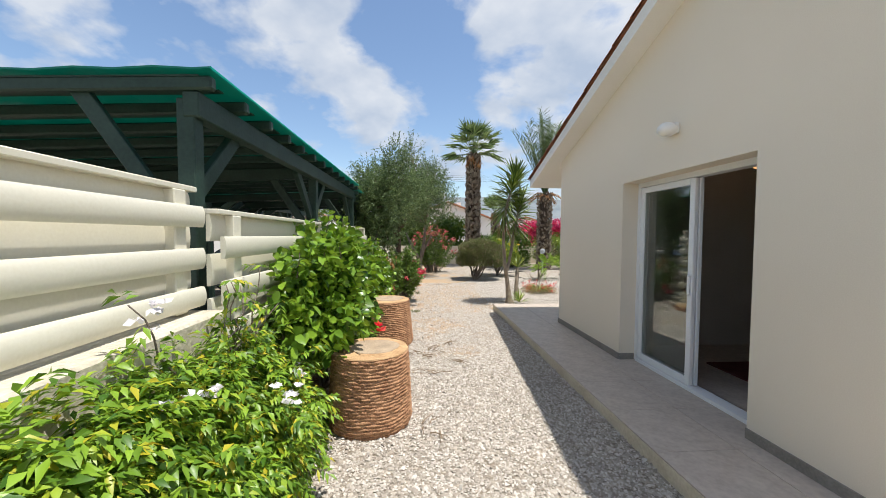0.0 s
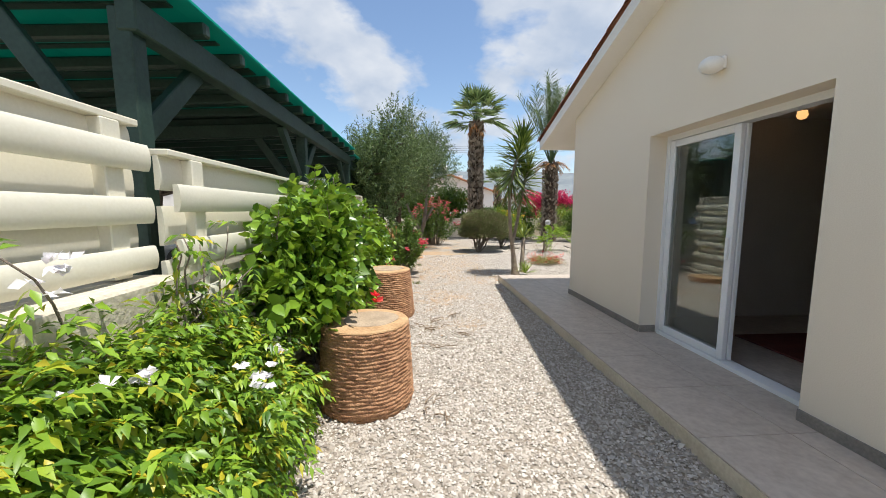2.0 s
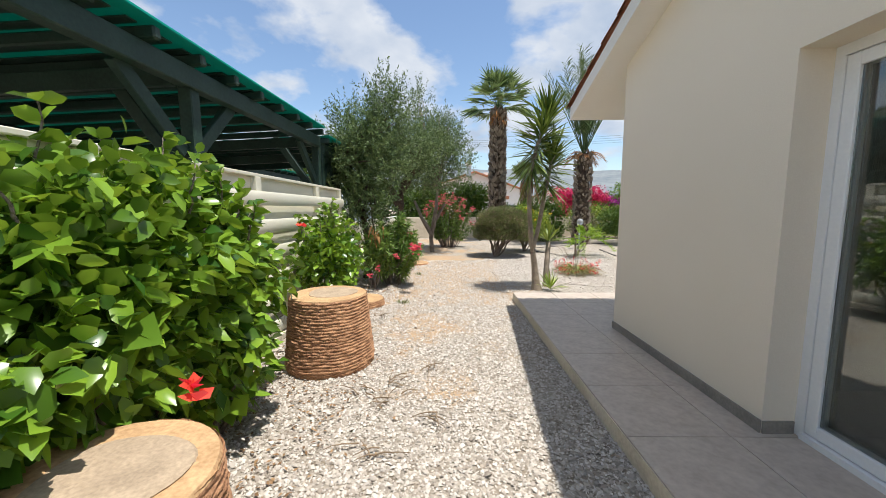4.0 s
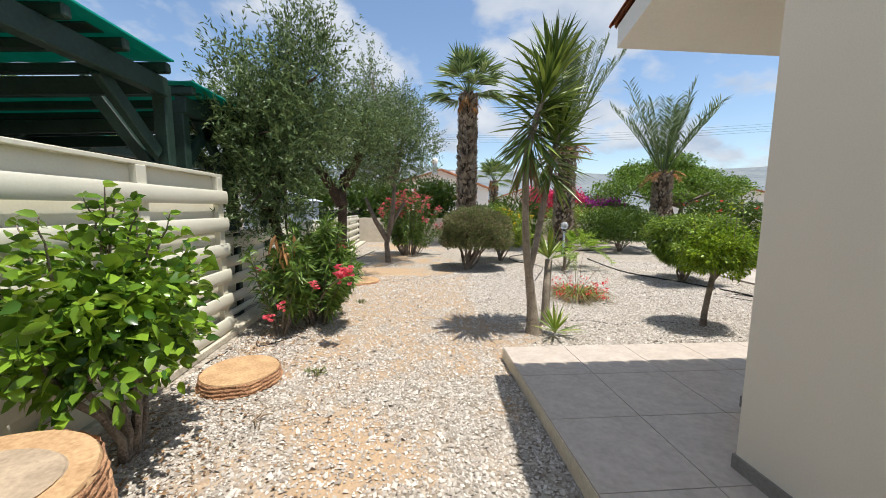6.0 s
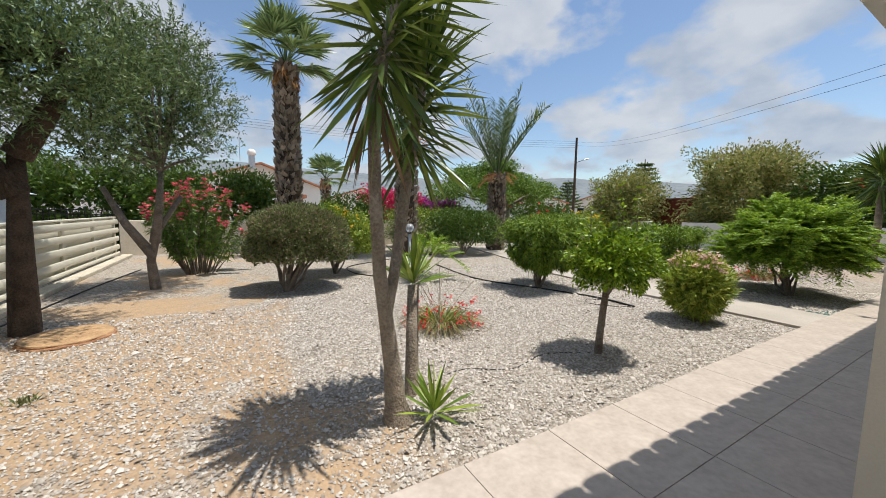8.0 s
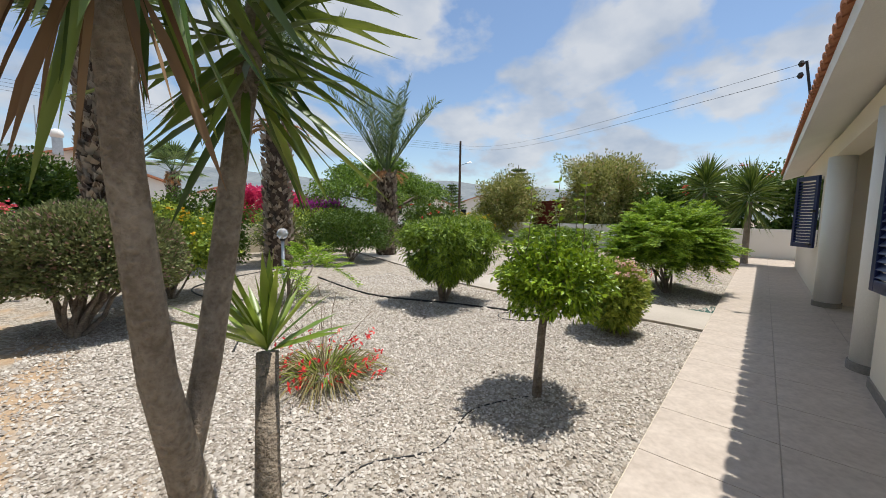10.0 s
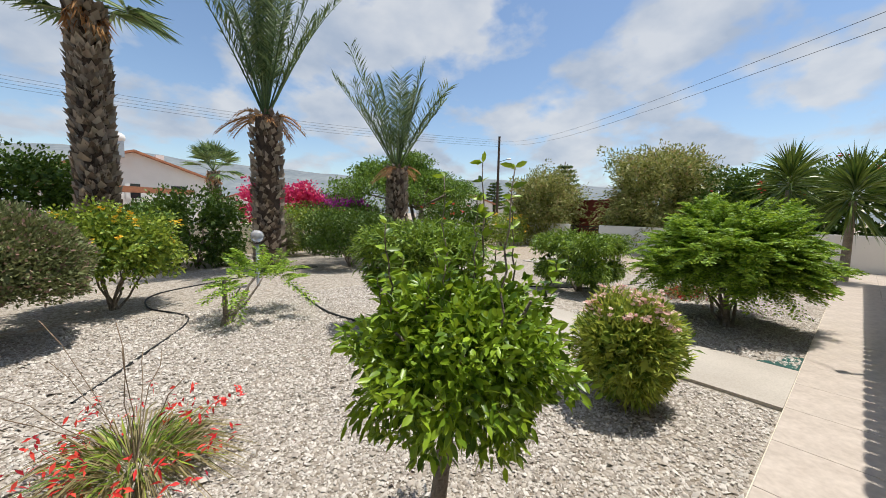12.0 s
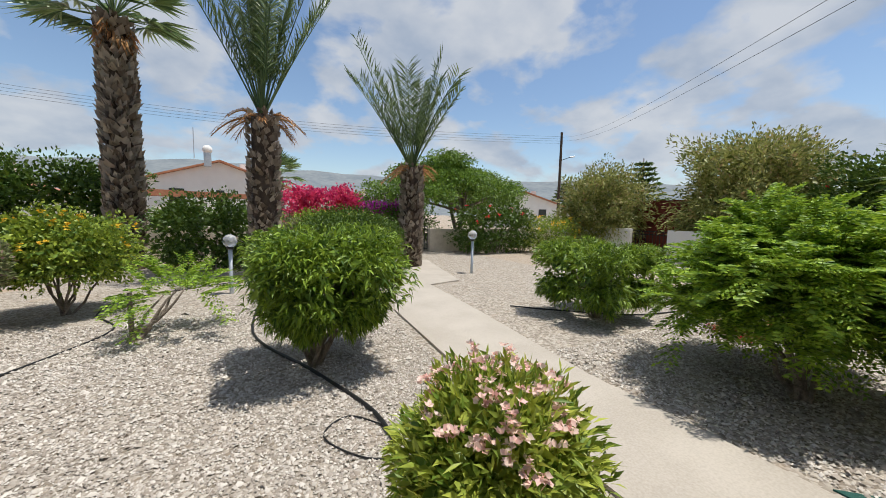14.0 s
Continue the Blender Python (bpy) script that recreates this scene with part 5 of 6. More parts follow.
def round_tree():
    rng = np.random.default_rng(71)
    x, y = 3.88, 6.95
    e = root("ball_headed_tree", (x, y, 0.0), "small ball-headed tree with bright green leaves and long sprigs", "small tree")
    tubes("trunk", [([(x, y, -0.02), (x + 0.01, y, 0.2), (x + 0.06, y + 0.01, 0.5), (x + 0.1, y, 0.8)], [0.04, 0.034, 0.032, 0.03])], M_BARK, e, seg=10)
    c = (3.93, 6.88, 0.95)
    br = [(bend((x + 0.09, y, 0.6), (c[0] + 0.3 * math.cos(a), c[1] + 0.3 * math.sin(a), 1.1 + 0.1 * math.sin(3 * a)), 0.03, rng, 4, 0.02), [0.016, 0.013, 0.01, 0.008, 0.005]) for a in np.linspace(0, 5.6, 8)]
    tubes("branchwork", br, M_BARK, e, seg=6)
    p, d = crown(rng, c, (0.385, 0.385, 0.26), 12500, 0.8, 0.26, 2.6, -0.85, 7)
    leaves("crown", p, d * 0.6 + rng.normal(size=d.shape) * 0.5, 0.046, 0.018, L_ROUND, e, rng, droop=0.15, fine=True)
    st, P, D = [], [], []
    for i in range(18):
        a, k = rng.uniform(0, 6.28), rng.uniform(0.05, 0.34)
        b0 = Vector((c[0] + math.cos(a) * k, c[1] + math.sin(a) * k, 1.08))
        h = rng.uniform(0.35, 0.62) if i < 6 else rng.uniform(0.1, 0.26)
        pts = bend(b0, b0 + Vector((rng.uniform(-.1, .1), rng.uniform(-.1, .1), h)), 0, rng, 8, 0.012)
        st.append((pts, list(np.linspace(0.005, 0.002, 9))))
        for p_ in pts[1:]:
            for q in range(4):
                P.append(p_)
                D.append((rng.normal(), rng.normal(), rng.uniform(0.1, 0.9)))
    tubes("sprig_growth", st, M_BARK, e, seg=5)
    leaves("sprig_leaves", np.array(P), np.array(D), 0.055, 0.021, L_ROUND, e, rng, fine=True)


round_tree()
shrub("clipped_bush", 5.5, 9.35, (5.6, 9.35, 0.84), (0.70, 0.68, 0.50), 13000, (0.085, 0.017), L_WILLOW, "clipped bright green willow-leaved bush with bare forked stems", "shrub", 62, 12, 0.4, 0.14, -0.8, 0.022, M_BARK, (0.6, 0.75, 0.1), 0.35, square=0.55, group="clipped willow-leaved bushes", taper=0.62)
shrub("clipped_bush", 9.35, 9.3, (9.4, 9.35, 0.70), (0.72, 0.72, 0.46), 11000, (0.085, 0.018), L_WILLOW, "clipped bright green willow-leaved bush, dense to the ground", "shrub", 63, 9, 0.4, 0.12, -0.9, 0.025, M_BARK, (0.6, 0.75, 0.1), 0.35, square=0.42, group="clipped willow-leaved bushes", taper=0.15)
shrub("clipped_bush", 7.1, 14.25, (7.1, 14.25, 0.93), (1.15, 0.95, 0.60), 7600, (0.06, 0.03), L_HEDGE, "broad clipped green bush with thin bare stems", "shrub", 64, 12, 0.3, 0.08, -0.8, 0.02, square=0.75)
shrub("dwarf_oleander", 5.76, 6.97, (5.76, 6.97, 0.52), (0.37, 0.36, 0.38), 6500, (0.07, 0.016), L_DWARF, "dwarf oleander bush with pale pink flower clusters", "shrub", 65, 14, 0.45, 0.14, -0.95, 0.014, M_BARK, (0.7, 0.6, 0.35), 0.15, flower=(L_PALE, 60, 0.027, 0.74), square=0.85, taper=0.25)
shrub("lantana_bush", 2.75, 12.75, (2.75, 12.75, 0.88), (0.85, 0.75, 0.58), 6200, (0.06, 0.034), L_LANTANA, "green lantana bush with small yellow flowers", "shrub", 66, 10, 0.45, 0.22, -0.8, flower=(L_YELLOW, 26, 0.035, 0.9))


def feathery(x, y, c, R, nleaf, seed, label, name, leng=0.34, stems=9):
    """Bush of doubly divided feathery leaves."""
    rng = np.random.default_rng(seed)
    z0 = gh(x)
    e = root(name, (x, y, z0), label, "shrub")
    p, d = crown(rng, c, R, nleaf, 0.45, 0.34, 2.0, -0.5, seed)
    tips = [p[rng.integers(len(p))] * 0.6 + np.array(c) * 0.4 for i in range(stems)]
    tubes("branchwork", branchy(rng, (x, y, z0 - 0.01), [Vector(t) for t in tips], 0.024), M_BARK, e)
    P, D, ribs = [], [], []
    for q, dd in zip(p, d):
        dv = Vector(dd) * 0.9 + Vector((rng.normal() * 0.45, rng.normal() * 0.45, 0.45 + rng.normal() * 0.45))
        rib, pp, ddd = pinnate(rng, q, dv, leng * rng.uniform(0.7, 1.2), 7, 0, 0, 0.35, vshape=0.1)
        ribs.append((rib[::4], [0.003, 0.002, 0.001]))
        for a, b_ in zip(pp, ddd):
            b_ = b_.normalized()
            side = b_.cross(Vector((0, 0, 1))).normalized()
            for t in (0.02, 0.05, 0.08, 0.11):
                for sg in (-1, 1):
                    P.append(a + b_ * t)
                    D.append(side * sg + b_ * 0.5)
    if nleaf > 200:
        p2, d2 = crown(rng, c, [r * 0.8 for r in R], 2600, 0.7, 0.3, 2.0, -0.5, seed)
        leaves("inner_crown", p2, rng.normal(size=p2.shape), 0.13, 0.06, L_FEATHER, e, rng)
    tubes("rib_mass", ribs, L_FEATHER, e, seg=3)
    leaves("crown", np.array(P), np.array(D), 0.048, 0.022, L_FEATHER, e, rng, droop=0.1, lite=True)
    return e


feathery(8.85, 6.95, (9.08, 7.05, 0.93), (0.80, 0.74, 0.52), 950, 67, "spreading bush with feathery bright green leaves", "poinciana_bush")
feathery(3.83, 11.0, (4.2, 11.1, 0.5), (0.36, 0.3, 0.18), 30, 68, "young feathery seedling tied to a short stake", "poinciana_seedling", 0.45, 4)

# red-flowered reedy clump
def russelia(x, y, s, seed, label):
    rng = np.random.default_rng(seed)
    e = root("firecracker_plant", (x, y, gh(x)), label, "flower clump")
    n = int(420 * s)
    a = rng.random(n) * 6.28
    k = np.sqrt(rng.random(n))
    P = np.stack([x + 0.16 * s * k * np.cos(a), y + 0.16 * s * k * np.sin(a), gh(x) + 0 * a], 1)
    D = np.stack([np.cos(a) * (0.3 + k), np.sin(a) * (0.3 + k), 0.35 + 0.6 * rng.random(n)], 1)
    leaves("reed_mass", P, D, 0.5 * s, 0.009, L_GRASS, e, rng, droop=0.5, vary=0.8)
    leaves("reed_growth", P[: n // 2] + np.array([0, 0, 0.04]), D[: n // 2] + rng.normal(size=(n // 2, 3)) * 0.3, 0.32 * s, 0.012, L_LANTANA, e, rng, droop=0.3, vary=0.8)
    m_ = int(62 * s)
    a = rng.random(m_) * 6.28
    F_ = np.stack([x + 0.52 * s * np.cos(a) * (0.4 + 0.7 * rng.random(m_)), y + 0.52 * s * np.sin(a) * (0.4 + 0.7 * rng.random(m_)), gh(x) + 0.03 + 0.28 * s * rng.random(m_)], 1)
    F_ = np.repeat(F_, 5, 0) + rng.normal(size=(m_ * 5, 3)) * 0.022
    leaves("red_bloom", F_, rng.normal(size=F_.shape) + np.array([0, 0, -0.4]), 0.05, 0.018, L_RED, e, rng)
    st = [(bend((x, y, 0.02), (x - 0.15 + rng.uniform(-0.5, 0.45), y + rng.uniform(-0.4, 0.4), rng.uniform(0.5, 0.85) * s), 0.05, rng, 5, 0.02), 0.0025) for i in range(9)]
    tubes("twig_growth", st, M_TWIG, e, seg=4)


russelia(2.95, 8.45, 1.0, 81, "clump of firecracker plant with red tubular flowers")
russelia(10.4, 7.9, 0.8, 82, "small clump of firecracker plant with red flowers")

# ---- palms ----
fan_palm(2.42, 17.4, 5.9, 0.29, 91, "tall fan palm with a shaggy trunk clothed in old leaf bases", 30, 1.22, 1300)
date_palm(5.35, 14.75, 3.55, 0.26, 30, 4.0, 92, "date palm with upright fronds and dry stalks below the crown", (64, 87), (0.0, 0.0))
date_palm(8.9, 14.9, 2.75, 0.24, 20, 3.3, 93, "young date palm with arching grey-green fronds", (58, 86), (0.02, 0))
fan_palm(7.0, 33.0, 3.8, 0.3, 94, "distant fan palm beyond the hedge", 26, 1.3, 300)

# ---- bollard lamps ----
def bollard(x, y, h, label):
    z = gh(x)
    e = root("garden_lamp", (x, y, z), label, "garden lamp", "garden globe lamps")
    part("post", lathe([(0.045, -0.02), (0.032, 0.03), (0.032, h - 0.14)], (x, y, z), 14), M_GALV, e, smooth=True)
    part("collar", lathe([(0.05, h - 0.145), (0.06, h - 0.12), (0.045, h - 0.1)], (x, y, z), 16), M_BLACK, e)
    bm = bmesh.new()
    bmesh.ops.create_uvsphere(bm, u_segments=20, v_segments=14, radius=0.115, matrix=Matrix.Translation((x, y, z + h)))
    part("globe", bm, M_GLOBE, e, "clear glass globe", True)


bollard(4.72, 13.15, 0.93, "garden lamp with a glass globe on a grey post")
bollard(9.85, 13.3, 0.95, "garden lamp with a glass globe on a grey post")

# ---- boundary walls and hedges ----
tagged(part("wall_garden_north", boxed(-2.0, 18.3, 0, 9.3, 18.5, 1.02, 0.01), M_KERB), "weathered cream garden boundary wall", "garden wall", kind="structure")
tagged(part("wall_garden_north_east", boxed(11.2, 18.3, 0, 18.3, 18.5, 0.95, 0.01), M_KERB), "weathered cream garden boundary wall", "garden wall", kind="structure")
tagged(part("wall_garden_east", boxed(18.0, 0.0, 0, 18.2, 13.2, 1.12, 0.01), M_WHITE), "white rendered garden boundary wall", "garden wall", kind="structure")
tagged(part("wall_garden_east_far", boxed(18.0, 14.6, 0, 18.2, 18.29, 1.12, 0.01), M_WHITE), "white rendered garden boundary wall", "garden wall", kind="structure")


def gate(x0, y0, x1, y1, h, label):
    g = root("metal_gate", ((x0 + x1) / 2, (y0 + y1) / 2, 0.1), label, "gate")
    a, c = Vector((x0, y0, 0)), Vector((x1, y1, 0))
    for z in (0.18, h - 0.12, h):
        part("rail", beam(a + Vector((0, 0, z)), c + Vector((0, 0, z)), 0.03, 0.03, 0), M_BLACK, g)
    k = int((c - a).length / 0.12)
    for i in range(k + 1):
        p = a.lerp(c, i / k)
        part("bar", beam(p + Vector((0, 0, 0.1)), p + Vector((0, 0, h)), 0.016, 0.016, 0), M_BLACK, g)


gate(9.35, 18.4, 11.15, 18.4, 1.05, "black metal garden gate with upright bars")
gate(18.1, 13.25, 18.1, 14.55, 1.05, "black metal garden gate with upright bars")
gate(-2.0, 18.9, -9.0, 18.9, 1.3, "black metal railing beyond the fence")


def hedge(c, R, n, seed, mat_, label, leaf=(0.09, 0.045), name="hedge_bush", flower=None, lump=0.15, square=0.7, category="hedge"):
    return shrub(name, c[0], c[1], c, R, n, leaf, mat_, label, category, seed, 5, 0.3, lump, -0.95, 0.03, M_BARK, (0.7, 0.6, 0.1), 0.1, flower, square)


hedge((0.3, 19.6, 1.35), (2.3, 1.0, 1.5), 9000, 101, L_HEDGE, "tall dark green boundary hedge", (0.12, 0.06))
hedge((-3.0, 20.2, 1.35), (2.2, 1.0, 1.5), 7000, 102, L_HEDGE, "tall dark green boundary hedge", (0.13, 0.07))
hedge((3.4, 19.4, 0.8), (0.9, 0.8, 0.75), 2600, 103, L_HEDGE, "dark green boundary shrub", (0.12, 0.06))
hedge((4.15, 16.6, 0.93), (1.15, 0.9, 0.95), 4200, 104, L_HEDGE, "dense dark green bush before the wall", (0.09, 0.05))
hedge((7.4, 17.2, 0.85), (1.7, 0.6, 0.7), 4200, 105, L_LANTANA, "green hedge bush along the wall", (0.08, 0.045))
oleander("grey_tuft", 5.7, 15.6, 30, 1.5, (0.6, 0.5), 106, (0.3, 0.025), L_DUSTY, "grey-green strap-leaved tuft at the palm", None, 6)
hedge((8.1, 22.5, 1.75), (1.7, 1.0, 0.95), 3600, 107, L_MAGENTA, "bougainvillea in full magenta bloom", (0.11, 0.09), "bougainvillea", lump=0.3, category="flowering shrub")
hedge((10.6, 22.2, 1.35), (1.2, 0.9, 0.85), 2400, 108, L_PURPLE, "bougainvillea in purple bloom", (0.11, 0.09), "bougainvillea", lump=0.3, category="flowering shrub")
hedge((9.8, 21.0, 0.9), (3.0, 0.7, 0.9), 4200, 109, L_HEDGE, "dark green hedge beyond the wall", (0.1, 0.055))
hedge((13.6, 17.3, 1.0), (1.9, 0.8, 0.95), 4200, 110, L_HEDGE, "dark green bush on the wall", (0.1, 0.05), flower=(L_RED, 14, 0.05, 0.8))
hedge((15.6, 16.4, 0.8), (1.1, 0.8, 0.75), 2600, 111, L_LANTANA, "lantana bush with many yellow flowers", (0.07, 0.04), "lantana_bush", (L_YELLOW, 22, 0.05, 0.7), 0.25, category="shrub")
hedge((18.6, 16.4, 1.9), (2.0, 1.5, 1.75), 13000, 112, L_BOTTLE, "tall loose bottlebrush bush", (0.14, 0.045), "bottlebrush_bush", None, 0.3, 0.9, "shrub")
hedge((20.2, 11.6, 2.2), (2.6, 2.0, 2.25), 19000, 113, L_BOTTLE, "large rounded grey-green shrub over the wall", (0.16, 0.05), "large_shrub", None, 0.28, 0.9, "shrub")
hedge((19.5, 6.0, 1.6), (1.15, 4.0, 1.75), 24000, 114, L_HEDGE, "dark climbing hedge along the east wall", (0.13, 0.065), "tall_hedge", (L_RED, 18, 0.07, 2.2), 0.3)
hedge((20.5, 1.0, 1.7), (1.6, 3.6, 1.9), 9000, 115, L_HEDGE, "dark climbing hedge along the east wall", (0.13, 0.065), "tall_hedge", None, 0.3)
hedge((12.2, 26.5, 1.2), (3.5, 1.2, 1.3), 3000, 116, L_HEDGE, "far dark green shrubs", (0.16, 0.08))


def lacy_tree(x, y, h, R, seed, label, mat_=None, n=7000):
    rng = np.random.default_rng(seed)
    e = root("spreading_tree", (x, y, 0), label, "tree")
    st = [([(x, y, -0.02), (x + 0.1, y, 0.8), (x + 0.3, y, h * 0.5)], [0.16, 0.12, 0.1]), ([(x, y, 0.5), (x - 0.5, y, h * 0.55)], [0.1, 0.07])]
    P, D = [], []
    for i in range(24):
        a, k = rng.uniform(0, 6.28), rng.uniform(0.1, 0.95)
        c = np.array([x + math.cos(a) * R * k, y + math.sin(a) * R * 0.7 * k, h * (0.93 - 0.42 * k * k) + rng.uniform(-0.5, 0.35)])
        p, d = crown(rng, c, (R * 0.24, R * 0.24, h * 0.13), n // 16, 0.7, 0.3, 2, -0.8, seed + i)
        P.append(p)
        D.append(d * 0.4 + rng.normal(size=d.shape) * 0.5 + np.array([0, 0, 0.1]))
        st.append((bend((x + 0.2, y, h * 0.42), c, 0.1, rng, 4, 0.06), [0.07, 0.055, 0.04, 0.03, 0.015]))
    tubes("trunk", st, M_BARK, e, seg=7)
    leaves("crown", np.concatenate(P), np.concatenate(D), 0.13, 0.06, mat_ or L_FEATHER, e, rng, lite=True)


lacy_tree(13.6, 20.2, 3.9, 4.0, 121, "spreading poinciana tree with lacy leaves behind the wall", L_TREE, 24000)
lacy_tree(17.5, 24.5, 4.0, 2.6, 122, "leafy green tree farther off", L_TREE, 11000)
lacy_tree(-9.0, 26.0, 4.8, 3.6, 123, "dark leafy tree beyond the car park", L_HEDGE, 11000)
lacy_tree(-11.0, 14.0, 4.8, 3.6, 124, "dark leafy tree beyond the car park", L_HEDGE, 11000)
hedge((-5.5, 21.5, 1.2), (1.5, 1.0, 1.0), 2500, 125, L_WHITE, "oleander in pale pink bloom beyond the car park", (0.1, 0.08), "pale_oleander", None, 0.3, 0.9, "flowering shrub")

# yucca pair by the east wall
def far_yucca(x, y, h, seed):
    rng = np.random.default_rng(seed)
    e = root("yucca_tree", (x, y, gh(x)), "yucca with a dense head of sword leaves by the white wall", "yucca", "yuccas by the east wall")
    tubes("trunk", [([(x, y, 0), (x + 0.1, y, h * 0.5), (x, y, h)], [0.1, 0.08, 0.07])], M_YUCCA_BARK, e, seg=9)
    P, D = rosette(rng, (x, y, h), 280, 0.95, 0.07, (-60, 88), L_YUCCA, e, zspan=0.5)
    leaves("leaf_rosette", P, D, 0.95, 0.05, L_YUCCA, e, rng, fold=0.35)


far_yucca(15.6, 7.2, 2.25, 131)
far_yucca(15.4, 6.1, 1.95, 132)


# ---- far buildings ----
def villa(x, y, w, d, h, rot, label, gable=True, roofm=None):
    v = root("villa", (0, 0, 0), label, "house")
    hw, hd = w / 2, d / 2
    rise = w * 0.17
    poly = [(-hw, 0), (hw, 0), (hw, h), (0, h + rise), (-hw, h)]
    kids = [("wall", prism(poly, "y", -hd, hd), M_WHITE)]
    for s in (-1, 1):
        kids.append(("roof", prism([(0, h + rise + 0.02), (s * (hw + 0.4), h - 0.12), (s * (hw + 0.4), h + 0.02), (0, h + rise + 0.18)], "y", -hd - 0.4, hd + 0.4), roofm or M_ROOFTILE))
    for wx in (-hw * 0.55, 0.0, hw * 0.5):
        ww = 0.5 if wx else 0.3
        kids.append(("window", boxed(wx - ww, -hd - 0.03, h - 1.6, wx + ww, -hd + 0.01, h - 0.5), M_DARKGLASS))
        kids.append(("shutter", boxed(wx - ww - 0.3, -hd - 0.05, h - 1.65, wx - ww - 0.01, -hd - 0.002, h - 0.45), M_WHITE))
        kids.append(("window_sill", boxed(wx - ww - 0.05, -hd - 0.09, h - 1.68, wx + ww + 0.05, -hd - 0.002, h - 1.61), M_WHITE))
    kids.append(("chimney", boxed(hw * 0.4, 0, h, hw * 0.4 + 0.6, 0.6, h + rise + 0.5), M_WHITE))
    opening = None
    for nm, bm_, mm in kids:
        o = part(nm, bm_, mm)
        o.parent = opening if nm in ("shutter", "window_sill") else v
        if nm == "window":
            opening = o
    v.matrix_basis = pose(x, y, 0, 0, 0, rot)
    return v


v1 = villa(2.6, 47, 11.0, 9, 3.7, 8, "white two-storey villa with a shallow gable and terracotta roof")
# solar water tank on the first villa's roof
tank = root("solar_water_tank", (2.4, 40.6, 6.0), "white roof water tank with an aerial", "water tank")
bm = bmesh.new()
bmesh.ops.create_uvsphere(bm, u_segments=16, v_segments=10, radius=0.36, matrix=Matrix.Translation((2.5, 41.2, 6.35)))
part("tank", bm, M_WHITE, tank, smooth=True)
part("stand", boxed(2.25, 40.95, 5.0, 2.75, 41.45, 6.1), M_GALV, tank)
part("aerial", lathe([(0.03, 0), (0.03, 2.4)], (1.6, 41.2, 5.6), 8), M_GALV, tank)
tagged(part("lower_roof", prism([(-1.5, 2.45), (6.5, 2.45), (6.5, 2.75), (-1.5, 2.9)], "y", 38.0, 40.0), M_ROOFTILE), "terracotta lean-to roof of the villa", "roof", kind="structure")
villa(17, 56, 12, 9, 2.3, -15, "white bungalow with a terracotta roof")
villa(-14, 48, 12, 10, 2.4, 5, "white bungalow with a terracotta roof")
villa(40, 47, 10, 9, 3.0, -30, "white villa with a terracotta roof behind trees")
villa(56, 46, 11, 9, 3.0, -45, "pale villa with a terracotta roof")
villa(52, 28, 9, 8, 2.4, -60, "pale bungalow with a terracotta roof")
villa(-22, 30, 12, 10, 3.0, 20, "white bungalow with a grey roof", roofm=M_GALV)
tagged(part("timber_screen", boxed(20.3, 13.3, 0, 20.4, 17.5, 2.3), M_REDWOOD), "dark red stained timber screen", "fence", kind="structure")

# pale garden shed
shed = root("garden_shed", (-4.2, 15.6, 0), "pale blue plastic garden shed with a shallow roof", "shed")
part("shed_body", boxed(-5.2, 15.0, 0, -3.2, 16.6, 1.65, 0.02), M_SHED, shed)
part("roof", prism([(-5.35, 1.65), (-3.05, 1.65), (-4.2, 2.0)], "y", 14.9, 16.7), M_SHED, shed)
part("door", boxed(-4.7, 14.96, 0.05, -3.8, 14.998, 1.5), M_WHITE, shed)

# ---- electricity pole and wires ----
pole = root("utility_pole", (25.2, 25.15, 0), "wooden electricity pole with a street light and wires", "utility pole")
part("mast", lathe([(0.12, 0), (0.085, 7.6)], (25.2, 25.15, 0), 12), M_DARK_BARK, pole)
part("lamp_arm", beam((25.2, 25.15, 5.6), (25.75, 24.75, 5.85), 0.04, 0.04, 0), M_BLACK, pole)
part("lamp_head", beam((25.7, 24.78, 5.84), (26.0, 24.56, 5.9), 0.14, 0.09, 0.02), M_GALV, pole)
for z in (7.0, 7.25):
    part("insulator", beam((25.0, 25.0, z), (25.4, 25.3, z), 0.06, 0.08, 0), M_BLACK, pole)
brk = root("wire_bracket", (8.7, 5.45, 2.7), "black wire bracket with insulators on the roof edge", "wire bracket")
part("bracket", beam((8.7, 5.3, 2.66), (8.7, 5.45, 3.65), 0.03, 0.03, 0), M_BLACK, brk)
for k, z in enumerate((3.62, 3.46)):
    part("insulator", lathe([(0.02, -0.04), (0.04, 0), (0.02, 0.04)], (8.68, 5.5, z), 10), M_BLACK, brk)
    tagged(tubes("overhead_wire", [(bend((8.68, 5.5, z), (25.2, 25.15, 7.25 - 0.25 * k), -0.5, None, 16), 0.004)], M_BLACK, seg=4), "black overhead electricity wire", "wire")
for k in range(4):
    tagged(tubes("overhead_wire", [(bend((25.2, 25.15, 7.3 - 0.16 * k), (-14, 33, 7.9 - 0.16 * k), -0.9, None, 20), 0.006)], M_BLACK, seg=4), "black overhead electricity wire", "wire")


